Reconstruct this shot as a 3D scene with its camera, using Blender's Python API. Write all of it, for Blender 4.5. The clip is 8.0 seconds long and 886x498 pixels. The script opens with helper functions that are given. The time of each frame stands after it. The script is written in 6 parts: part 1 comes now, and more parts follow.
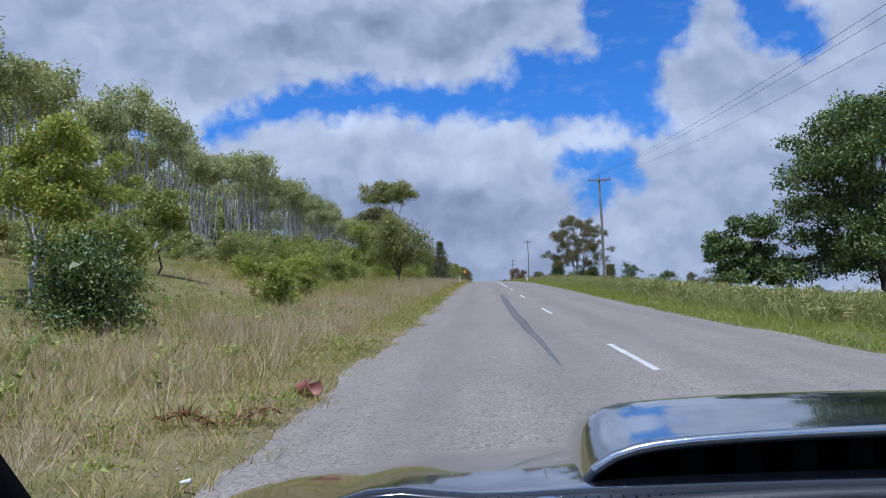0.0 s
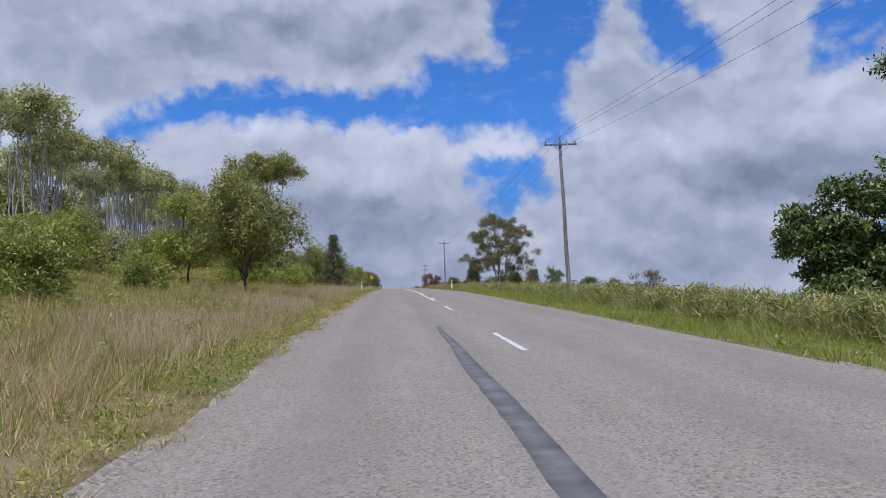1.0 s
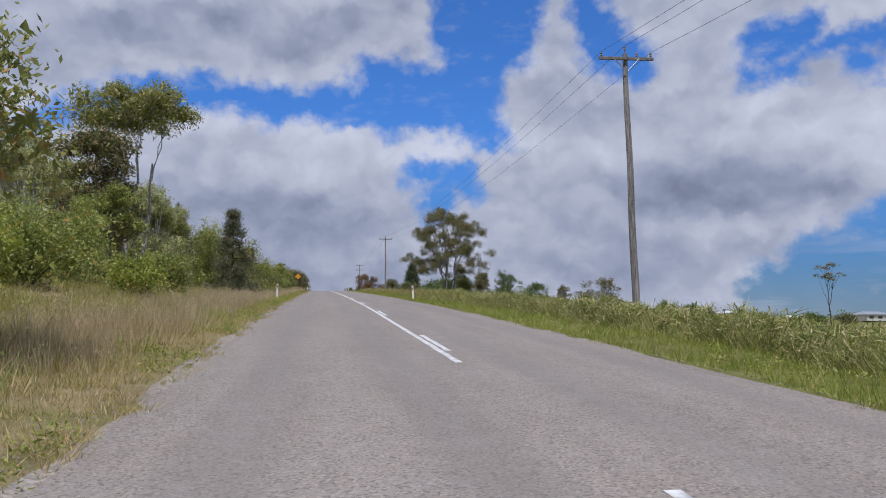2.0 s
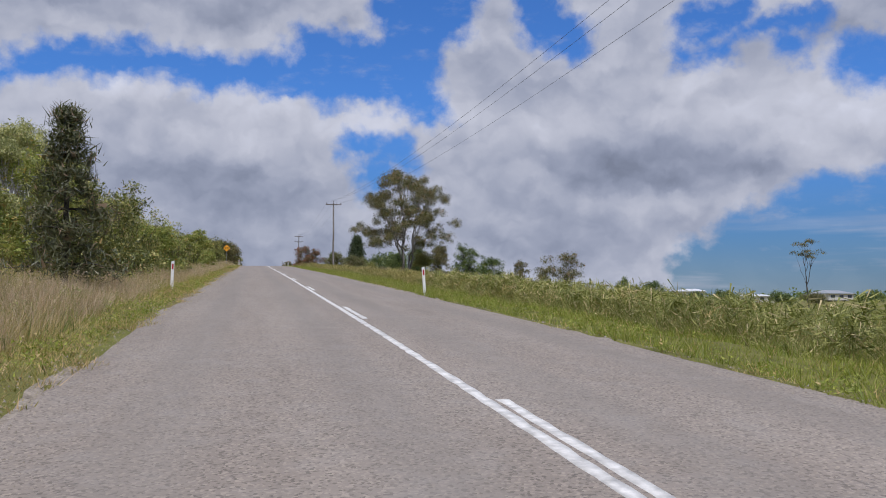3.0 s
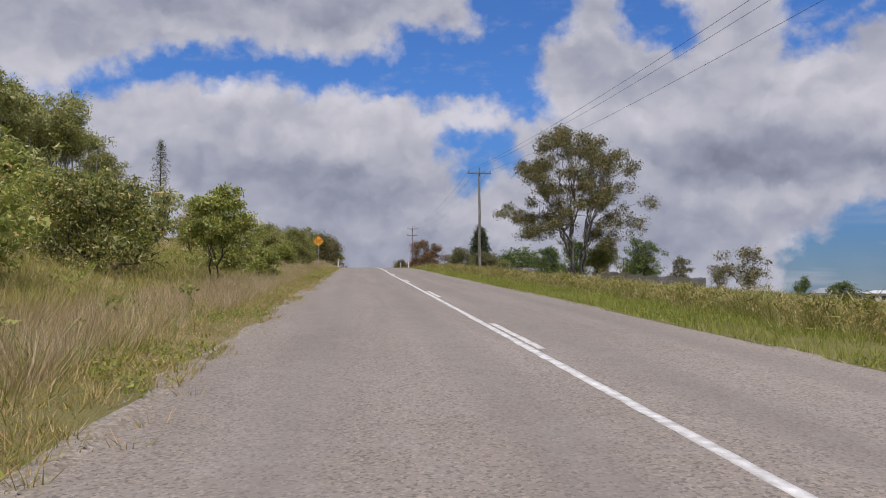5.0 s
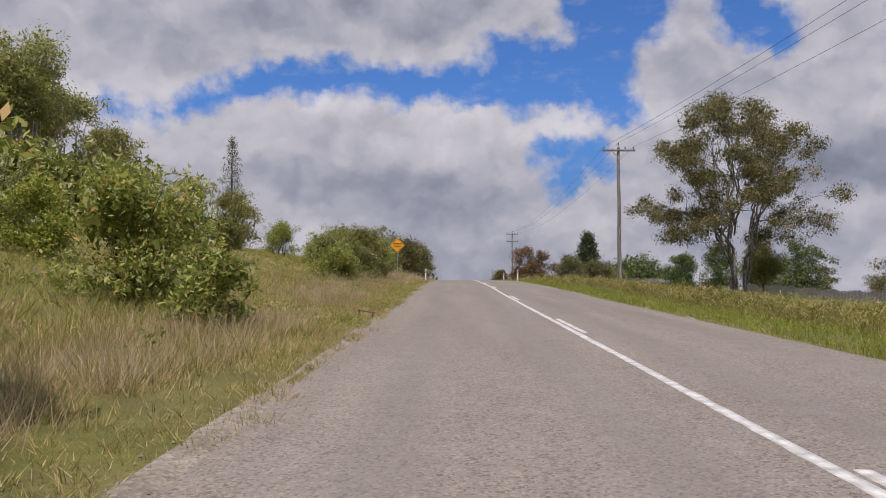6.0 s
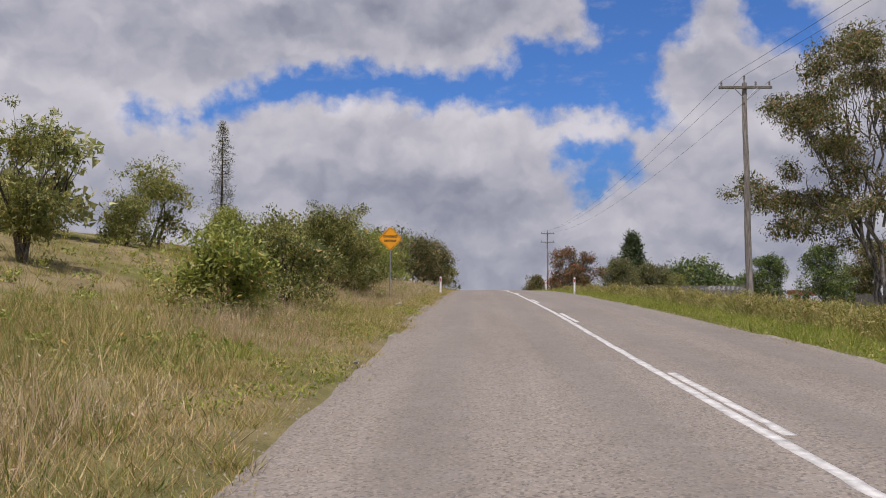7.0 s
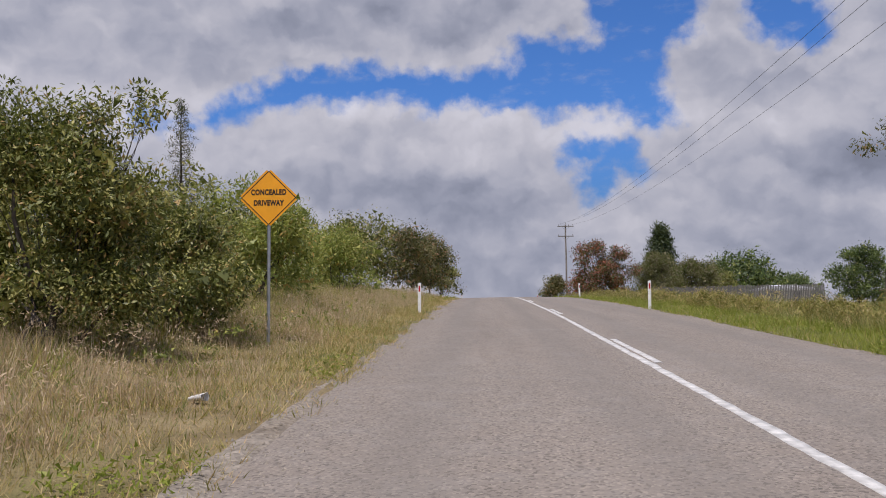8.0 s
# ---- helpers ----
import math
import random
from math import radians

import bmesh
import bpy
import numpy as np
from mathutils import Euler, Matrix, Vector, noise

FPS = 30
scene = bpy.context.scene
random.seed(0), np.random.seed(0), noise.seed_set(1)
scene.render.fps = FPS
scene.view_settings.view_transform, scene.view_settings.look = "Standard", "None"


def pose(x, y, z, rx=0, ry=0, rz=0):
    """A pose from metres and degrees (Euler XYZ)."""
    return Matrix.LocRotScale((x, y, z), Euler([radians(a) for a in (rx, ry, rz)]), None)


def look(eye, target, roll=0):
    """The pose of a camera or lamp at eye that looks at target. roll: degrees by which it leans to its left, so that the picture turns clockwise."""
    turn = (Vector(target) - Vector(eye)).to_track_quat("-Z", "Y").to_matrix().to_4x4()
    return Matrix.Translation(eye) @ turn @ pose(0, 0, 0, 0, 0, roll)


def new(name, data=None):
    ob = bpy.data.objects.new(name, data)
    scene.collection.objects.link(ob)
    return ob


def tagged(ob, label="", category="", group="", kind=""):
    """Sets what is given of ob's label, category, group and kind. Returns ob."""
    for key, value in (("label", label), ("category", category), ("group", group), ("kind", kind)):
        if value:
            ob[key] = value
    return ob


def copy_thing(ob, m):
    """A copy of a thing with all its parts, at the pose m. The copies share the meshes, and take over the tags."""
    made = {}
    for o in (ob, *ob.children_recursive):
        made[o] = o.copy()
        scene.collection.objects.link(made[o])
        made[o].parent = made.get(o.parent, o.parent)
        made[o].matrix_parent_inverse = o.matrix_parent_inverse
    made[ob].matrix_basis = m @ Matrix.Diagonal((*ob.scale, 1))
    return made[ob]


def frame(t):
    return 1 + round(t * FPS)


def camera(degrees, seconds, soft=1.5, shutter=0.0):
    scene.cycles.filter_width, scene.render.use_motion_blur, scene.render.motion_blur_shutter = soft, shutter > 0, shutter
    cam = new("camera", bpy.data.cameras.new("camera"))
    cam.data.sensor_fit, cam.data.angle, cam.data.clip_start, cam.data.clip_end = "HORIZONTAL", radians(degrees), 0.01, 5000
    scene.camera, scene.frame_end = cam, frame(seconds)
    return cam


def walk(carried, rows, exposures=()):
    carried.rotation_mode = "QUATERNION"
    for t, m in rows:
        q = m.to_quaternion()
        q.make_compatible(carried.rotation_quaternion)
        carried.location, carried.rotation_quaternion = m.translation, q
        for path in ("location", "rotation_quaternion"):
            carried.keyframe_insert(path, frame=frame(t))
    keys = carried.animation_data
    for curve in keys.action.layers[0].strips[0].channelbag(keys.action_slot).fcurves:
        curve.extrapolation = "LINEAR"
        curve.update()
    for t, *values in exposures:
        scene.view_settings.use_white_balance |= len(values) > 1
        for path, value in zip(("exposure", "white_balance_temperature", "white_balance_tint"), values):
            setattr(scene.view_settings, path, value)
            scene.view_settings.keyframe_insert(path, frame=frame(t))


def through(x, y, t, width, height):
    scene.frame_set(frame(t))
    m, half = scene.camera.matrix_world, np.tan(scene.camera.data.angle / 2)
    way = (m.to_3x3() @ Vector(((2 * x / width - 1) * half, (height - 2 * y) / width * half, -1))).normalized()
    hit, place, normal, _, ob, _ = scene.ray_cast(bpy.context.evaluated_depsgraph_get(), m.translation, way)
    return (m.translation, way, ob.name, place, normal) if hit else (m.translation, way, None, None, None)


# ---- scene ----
cam = camera(54.7, 8.0, 1.0)
METRES, EYE, TILT, LEAN, TURN = 200.0, 1.27, -2.5, 0.0, 2.5
ROWS = [
    (0, -0.00017, 0.00001, -0.00015, 0.121, 8.174, 1.380),
    (0.5, 0.00330, 0.07242, 0.00764, -3.933, 8.350, 2.029),
    (1, 0.00653, 0.14407, 0.01575, -5.889, 8.405, 2.035),
    (1.5, 0.00972, 0.21400, 0.02409, -7.360, 8.462, 1.466),
    (2, 0.01250, 0.28198, 0.03237, -10.693, 8.424, 0.792),
    (3.5, 0.02141, 0.47254, 0.05405, -15.590, 5.700, 0.930),
    (4, 0.02355, 0.53407, 0.06055, -15.651, 5.475, 0.987),
    (4.5, 0.02593, 0.59360, 0.06694, -13.042, 5.727, 0.793),
    (5, 0.02802, 0.65212, 0.07319, -8.255, 6.420, 0.337),
    (6.5, 0.03536, 0.82817, 0.09194, -0.892, 7.139, -0.203),
    (7, 0.03778, 0.88600, 0.09823, -0.429, 7.295, -0.186),
    (7.5, 0.04028, 0.94255, 0.10419, -0.016, 7.342, 0.115),
    (8, 0.04309, 0.99347, 0.10940, 0.131, 7.333, 0.646),
]
EXPOSURES = [(0.0, -0.04, 5040, 12), (0.8, -0.07, 5400, 15), (1.5, -0.1, 5550, 16), (3.5, -0.12, 5900, 16), (5.0, -0.12, 6140, 18), (6.5, -0.1, 6390, 19), (8.0, -0.12, 6140, 19)]
walk(cam, [(t, pose(0, 0, EYE, TILT, LEAN, TURN) @ pose(METRES * x, METRES * y, METRES * z, 90 + pitch, roll, yaw)) for t, x, y, z, yaw, pitch, roll in ROWS], EXPOSURES)

# ---------------------------------------------------------------- world, sun
SUN_EL, SUN_AZ = 66.0, -166.0          # degrees; azimuth from +y, clockwise


def build_world():
    world = bpy.data.worlds.new("sky")
    scene.world = world
    world.use_nodes = True
    nt = world.node_tree
    nt.nodes.clear()
    N, L = nt.nodes.new, nt.links.new

    def math(op, a, b=None, clamp=False):
        n = N("ShaderNodeMath")
        n.operation, n.use_clamp = op, clamp
        for i, v in enumerate((a, b)):
            if v is None:
                continue
            if isinstance(v, (int, float)):
                n.inputs[i].default_value = v
            else:
                L(v, n.inputs[i])
        return n.outputs[0]

    def vmath(op, a, b=None, out=0):
        n = N("ShaderNodeVectorMath")
        n.operation = op
        for i, v in enumerate((a, b)):
            if v is None:
                continue
            if isinstance(v, tuple):
                n.inputs[i].default_value = v
            else:
                L(v, n.inputs[i])
        return n.outputs["Value"] if out else n.outputs["Vector"]

    def smooth(v, lo, hi, a=0.0, b=1.0):
        n = N("ShaderNodeMapRange")
        n.interpolation_type = "SMOOTHSTEP"
        L(v, n.inputs[0])
        for i, q in enumerate((lo, hi, a, b)):
            n.inputs[i + 1].default_value = q
        return n.outputs[0]

    def noise_tex(vec, scale, detail, rough, vector=False):
        n = N("ShaderNodeTexNoise")
        n.inputs["Scale"].default_value, n.inputs["Detail"].default_value, n.inputs["Roughness"].default_value = scale, detail, rough
        L(vec, n.inputs["Vector"])
        return n.outputs["Color" if vector else "Fac"]

    def mix(fac, a, b):
        n = N("ShaderNodeMix")
        n.data_type = "RGBA"
        for sock, v in ((n.inputs[0], fac), (n.inputs[6], a), (n.inputs[7], b)):
            if isinstance(v, tuple):
                sock.default_value = (*v, 1)
            elif isinstance(v, (int, float)):
                sock.default_value = v
            else:
                L(v, sock)
        return n.outputs[2]

    sky = N("ShaderNodeTexSky")
    sky.sky_type, sky.sun_disc = "NISHITA", False
    sky.sun_elevation, sky.sun_rotation = radians(SUN_EL), radians(SUN_AZ)
    sky.air_density, sky.dust_density, sky.ozone_density = 1.0, 0.4, 3.0
    coord = N("ShaderNodeTexCoord").outputs["Generated"]
    sep = N("ShaderNodeSeparateXYZ")
    L(coord, sep.inputs[0])
    deg = 57.29578
    az = math("MULTIPLY", math("ARCTAN2", sep.outputs[0], sep.outputs[1]), deg)
    el = math("MULTIPLY", math("ARCSINE", sep.outputs[2]), deg)
    comb = N("ShaderNodeCombineXYZ")
    L(az, comb.inputs[0]), L(el, comb.inputs[1])
    flat = comb.outputs[0]
    # billowing edges: the sky's plan is bent by noise at two sizes
    warp1 = vmath("SCALE", vmath("SUBTRACT", noise_tex(flat, 0.30, 5, 0.55, True), (0.5, 0.5, 0.5)))
    warp1.node.inputs["Scale"].default_value = 2.6
    warp2 = vmath("SCALE", vmath("SUBTRACT", noise_tex(flat, 1.4, 4, 0.6, True), (0.5, 0.5, 0.5)))
    warp2.node.inputs["Scale"].default_value = 0.55
    p = vmath("MULTIPLY", vmath("ADD", flat, vmath("ADD", warp1, warp2)), (1, 1, 0))
    # gaps of blue between the clouds: (azimuth, elevation) ends and half width, degrees
    gaps = [((-22.5, 13.0), (-19, 12.9), 0.15), ((-18, 13.4), (-14, 14.8), 0.2), ((-14, 14.9), (-9, 15.7), 0.5), ((-9, 15.8), (-4, 15.6), 0.8),
            ((-4, 15.4), (1, 14.8), 0.7), ((1, 15.5), (5, 15.9), 1.35), ((4.5, 16.0), (9.5, 16.2), 2.1), ((12, 26), (11.3, 20.5), 3.4),
            ((10.8, 19.5), (10.2, 16.8), 2.1), ((10.9, 15), (11.7, 12.9), 0.85), ((6.7, 11.0), (9.7, 11.0), 0.6), ((8.0, 10.2), (7.9, 8.7), 0.75),
            ((9.5, 10.4), (10.5, 9.8), 0.4), ((18.4, 21.5), (19.4, 19.0), 1.1), ((19.4, 19.0), (21.4, 17.4), 0.75), ((28.4, 16.4), (31.5, 16.8), 0.5),
            ((29.3, 17.9), (32, 18.6), 0.9), ((32, 17.3), (36.5, 17.8), 0.5), ((34.2, 16.6), (35.2, 16.0), 0.3), ((38.9, 15.0), (50, 13.5), 1.1),
            ((42.5, 7.4), (75, 9), 2.5), ((37, 5.6), (75, 5), 2.8), ((33, 3.8), (50, 3.3), 2.4), ((29.5, 2.3), (80, 1.5), 1.9),
            ((-60, 20), (-45, 16), 3.0), ((-20, 36), (30, 42), 5.0), ((60, 30), (110, 26), 6.0), ((150, 20), (175, 30), 8.0), ((-120, 25), (-170, 40), 9.0)]
    field = None
    for (ax, ay), (bx, by), r in gaps:
        bax, bay = bx - ax, by - ay
        pa = vmath("SUBTRACT", p, (ax, ay, 0))
        h = math("MULTIPLY", vmath("DOT_PRODUCT", pa, (bax, bay, 0), 1), 1 / (bax * bax + bay * bay), True)
        along = vmath("SCALE", (bax, bay, 0))
        L(h, along.node.inputs["Scale"])
        d = math("SUBTRACT", vmath("LENGTH", vmath("SUBTRACT", pa, along), None, 1), r)
        field = d if field is None else math("SMOOTH_MIN", field, d)
        if field is not d:
            field.node.inputs[2].default_value = 0.4
    # heaped, cauliflower-like lumps on the clouds' outlines and bodies
    def cells(scale):
        n = N("ShaderNodeTexVoronoi")
        n.feature = "SMOOTH_F1"
        n.inputs["Scale"].default_value, n.inputs["Smoothness"].default_value = scale, 0.5
        L(vmath("MULTIPLY", p, (0.8, 1.0, 1)), n.inputs["Vector"])
        return n.outputs["Distance"]

    heap = math("ADD", math("MULTIPLY", cells(0.45), 0.6), math("MULTIPLY", cells(1.2), 0.4))
    torn = noise_tex(flat, 0.9, 7, 0.62)
    sdf = field
    field = math("SUBTRACT", field, math("MULTIPLY", math("SUBTRACT", heap, 0.42), 1.5))
    field = math("ADD", field, math("MULTIPLY", math("SUBTRACT", torn, 0.5), 1.7))
    mask = smooth(field, -0.6, 0.9)
    # thin torn veil in the blue
    veil = math("MULTIPLY", smooth(noise_tex(vmath("MULTIPLY", flat, (0.6, 1.3, 1)), 0.42, 7, 0.62), 0.52, 0.80), 0.45)
    mask = math("MAXIMUM", mask, veil)
    streak = smooth(noise_tex(vmath("MULTIPLY", flat, (0.16, 1.7, 1)), 0.5, 5, 0.55), 0.42, 0.72)
    mask = math("MAXIMUM", mask, math("MULTIPLY", math("MULTIPLY", streak, smooth(el, 8.0, 3.0)), 0.55))
    # cloud light from above: the upper side of every heap is bright, its under side grey
    def body(vec):
        return math("ADD", math("MULTIPLY", noise_tex(vmath("MULTIPLY", vec, (0.75, 1.15, 1)), 0.15, 4, 0.45), 0.8),
                    math("MULTIPLY", noise_tex(vmath("MULTIPLY", vec, (0.9, 1.1, 1)), 0.55, 3, 0.45), 0.2))

    relief = math("SUBTRACT", body(p), body(vmath("ADD", p, (-0.5, 1.6, 0))))
    light = math("ADD", math("MULTIPLY", relief, 0.80), 0.488)
    light = math("ADD", light, math("MULTIPLY", smooth(heap, 0.65, 0.2), 0.045))
    light = math("ADD", light, math("MULTIPLY", math("SUBTRACT", noise_tex(vmath("MULTIPLY", p, (0.5, 1.0, 1)), 0.11, 3, 0.5), 0.5), 0.30))
    light = math("ADD", light, math("MULTIPLY", smooth(sdf, 3.0, 0.3), 0.05))
    crowns = math("MULTIPLY", smooth(el, 9.5, 13.0), smooth(el, 17.0, 14.0))      # sunlit upper parts of the heaps
    light = math("ADD", light, math("MULTIPLY", crowns, 0.105))
    for cx, cy, rx, ry, amount in ((-0.8, 8.0, 9.0, 2.3, 0.12), (23.5, 9.3, 10.0, 1.9, 0.13), (30, 8.6, 5.0, 1.5, 0.06), (-20, 20.0, 12, 2.6, 0.03), (3, 20.5, 8, 2.5, 0.04), (2, 4.6, 14, 1.2, 0.05), (24, 5.2, 10, 1.3, 0.07), (40, 17.2, 4.5, 2.2, 0.17), (28, 14.5, 13, 4.5, 0.035), (-22, 9, 9, 3, 0.03)):
        e = vmath("LENGTH", vmath("MULTIPLY", vmath("SUBTRACT", p, (cx, cy, 0)), (1 / rx, 1 / ry, 0)), None, 1)
        light = math("SUBTRACT", light, math("MULTIPLY", smooth(e, 1.25, 0.2), amount))
    light = math("MAXIMUM", light, 0.2)
    grey = mix(smooth(light, 0.28, 0.66), (0.84, 0.915, 1.09), (0.985, 0.985, 1.005))
    cloud = vmath("SCALE", grey)
    L(math("MULTIPLY", light, 9.5), cloud.node.inputs["Scale"])
    deep = mix(smooth(el, 0.5, 15.0), (0.25, 0.385, 0.555), (0.50, 0.84, 1.26))
    blue = vmath("MULTIPLY", sky.outputs[0], deep)
    low = smooth(el, 5.5, -1.0)                       # distant haze over the land
    mask = math("MAXIMUM", mask, math("MULTIPLY", low, 0.30))
    colour = mix(mask, blue, cloud)
    bg = N("ShaderNodeBackground")
    bg.inputs["Strength"].default_value = 0.1
    L(colour, bg.inputs[0])
    L(bg.outputs[0], N("ShaderNodeOutputWorld").inputs[0])


build_world()
sun_data = bpy.data.lights.new("sun", "SUN")
sun_data.energy, sun_data.angle, sun_data.color = 4.3, radians(0.6), (1.0, 0.955, 0.88)
sun = new("sun", sun_data)
_a, _e = radians(SUN_AZ), radians(SUN_EL)
_dir = Vector((math.sin(_a) * math.cos(_e), math.cos(_a) * math.cos(_e), math.sin(_e)))
sun.matrix_world = look(_dir * 300, (0, 0, 0))


# ---------------------------------------------------------------- materials
def material(name):
    m = bpy.data.materials.new(name)
    m.use_nodes = True
    nt = m.node_tree
    nt.nodes.clear()
    out = nt.nodes.new("ShaderNodeOutputMaterial")
    return m, nt, out


def ramp(nt, fac, stops):
    r = nt.nodes.new("ShaderNodeValToRGB")
    els = r.color_ramp.elements
    while len(els) < len(stops):
        els.new(0.5)
    for e, (pos, col) in zip(els, stops):
        e.position, e.color = pos, (*col, 1)
    nt.links.new(fac, r.inputs[0])
    return r.outputs[0]


def tex_noise(nt, scale, detail=4, rough=0.55, vec=None):
    n = nt.nodes.new("ShaderNodeTexNoise")
    n.inputs["Scale"].default_value, n.inputs["Detail"].default_value, n.inputs["Roughness"].default_value = scale, detail, rough
    if vec is not None:
        nt.links.new(vec, n.inputs["Vector"])
    return n.outputs["Fac"]


def position(nt):
    return nt.nodes.new("ShaderNodeNewGeometry").outputs["Position"]


def mixc(nt, fac, a, b, blend="MIX"):
    n = nt.nodes.new("ShaderNodeMix")
    n.data_type, n.blend_type = "RGBA", blend
    for sock, v in ((n.inputs[0], fac), (n.inputs[6], a), (n.inputs[7], b)):
        if isinstance(v, tuple):
            sock.default_value = (*v, 1)
        elif isinstance(v, (int, float)):
            sock.default_value = v
        else:
            nt.links.new(v, sock)
    return n.outputs[2]


def remap(nt, v, lo, hi, a=0.0, b=1.0):
    n = nt.nodes.new("ShaderNodeMapRange")
    n.interpolation_type = "SMOOTHSTEP"
    nt.links.new(v, n.inputs[0])
    for i, q in enumerate((lo, hi, a, b)):
        n.inputs[i + 1].default_value = q
    return n.outputs[0]


def principled(nt, out, colour, rough=0.8, metal=0.0, bump=None, strength=0.3, dist=0.02, spec=0.5, coat=0.0):
    b = nt.nodes.new("ShaderNodeBsdfPrincipled")
    for key, v in (("Base Color", colour), ("Roughness", rough)):
        if isinstance(v, tuple):
            b.inputs[key].default_value = (*v, 1)
        elif isinstance(v, (int, float)):
            b.inputs[key].default_value = v
        else:
            nt.links.new(v, b.inputs[key])
    b.inputs["Metallic"].default_value = metal
    b.inputs["Specular IOR Level"].default_value = spec
    b.inputs["Coat Weight"].default_value = coat
    b.inputs["Coat Roughness"].default_value = 0.03
    if bump is not None:
        n = nt.nodes.new("ShaderNodeBump")
        n.inputs["Strength"].default_value, n.inputs["Distance"].default_value = strength, dist
        nt.links.new(bump, n.inputs["Height"])
        nt.links.new(n.outputs[0], b.inputs["Normal"])
    nt.links.new(b.outputs[0], out.inputs[0])
    return b


def plain_material(name, colour, rough=0.7, metal=0.0, scale=8.0, vary=0.25, spec=0.5, coat=0.0, bump=0.15):
    """A painted or metal surface with mottling and fine relief."""
    m, nt, out = material(name)
    pos = nt.nodes.new("ShaderNodeTexCoord").outputs["Object"]
    n1, n2 = tex_noise(nt, scale, 6, 0.6, pos), tex_noise(nt, scale * 9, 3, 0.6, pos)
    dark = tuple(c * (1 - vary) for c in colour)
    lite = tuple(min(1, c * (1 + vary * 0.6)) for c in colour)
    col = ramp(nt, n1, [(0.3, dark), (0.7, lite)])
    principled(nt, out, col, rough, metal, n2, bump, 0.004, spec, coat)
    return m


def leaf_material(name, dark, mid, lite, dry=None, dry_amount=0.06, through=0.42, gloss=0.35, patch=0.35):
    """Foliage: each leaf has its own tint, with larger drifts of tone over the crown."""
    m, nt, out = material(name)
    geo = nt.nodes.new("ShaderNodeNewGeometry")
    rnd = geo.outputs["Random Per Island"]
    drift = tex_noise(nt, patch, 3, 0.55, geo.outputs["Position"])
    a = nt.nodes.new("ShaderNodeMath")
    a.operation = "MULTIPLY_ADD"
    nt.links.new(drift, a.inputs[0])
    a.inputs[1].default_value = 0.9
    b = nt.nodes.new("ShaderNodeMath")
    b.operation = "MULTIPLY_ADD"
    nt.links.new(rnd, b.inputs[0])
    b.inputs[1].default_value, b.inputs[2].default_value = 0.6, -0.26
    nt.links.new(b.outputs[0], a.inputs[2])
    col = ramp(nt, a.outputs[0], [(0.18, dark), (0.5, mid), (0.85, lite)])
    if dry:
        pick = nt.nodes.new("ShaderNodeMath")
        pick.operation = "FRACT"
        mul = nt.nodes.new("ShaderNodeMath")
        mul.operation = "MULTIPLY"
        nt.links.new(rnd, mul.inputs[0])
        mul.inputs[1].default_value = 37.7
        nt.links.new(mul.outputs[0], pick.inputs[0])
        less = nt.nodes.new("ShaderNodeMath")
        less.operation = "LESS_THAN"
        nt.links.new(pick.outputs[0], less.inputs[0])
        less.inputs[1].default_value = dry_amount
        col = mixc(nt, less.outputs[0], col, dry)
    p = nt.nodes.new("ShaderNodeBsdfPrincipled")
    nt.links.new(col, p.inputs["Base Color"])
    p.inputs["Roughness"].default_value = 0.5
    p.inputs["Specular IOR Level"].default_value = gloss
    t = nt.nodes.new("ShaderNodeBsdfTranslucent")
    nt.links.new(mixc(nt, 0.5, col, (0.20, 0.26, 0.03)), t.inputs[0])
    mixs = nt.nodes.new("ShaderNodeMixShader")
    mixs.inputs[0].default_value = through
    nt.links.new(p.outputs[0], mixs.inputs[1])
    nt.links.new(t.outputs[0], mixs.inputs[2])
    nt.links.new(mixs.outputs[0], out.inputs[0])
    return m


def bark_material(name, dark, lite, scale=3.0, stretch=0.25):
    m, nt, out = material(name)
    pos = nt.nodes.new("ShaderNodeTexCoord").outputs["Object"]
    mp = nt.nodes.new("ShaderNodeMapping")
    mp.inputs["Scale"].default_value = (1, 1, stretch)
    nt.links.new(pos, mp.inputs[0])
    n1 = tex_noise(nt, scale, 5, 0.65, mp.outputs[0])
    n2 = tex_noise(nt, scale * 7, 4, 0.6, mp.outputs[0])
    col = ramp(nt, n1, [(0.32, dark), (0.66, lite)])
    col = mixc(nt, remap(nt, n2, 0.35, 0.7), col, tuple(c * 0.55 for c in dark))
    principled(nt, out, col, 0.9, 0, n2, 0.5, 0.03, 0.2)
    return m


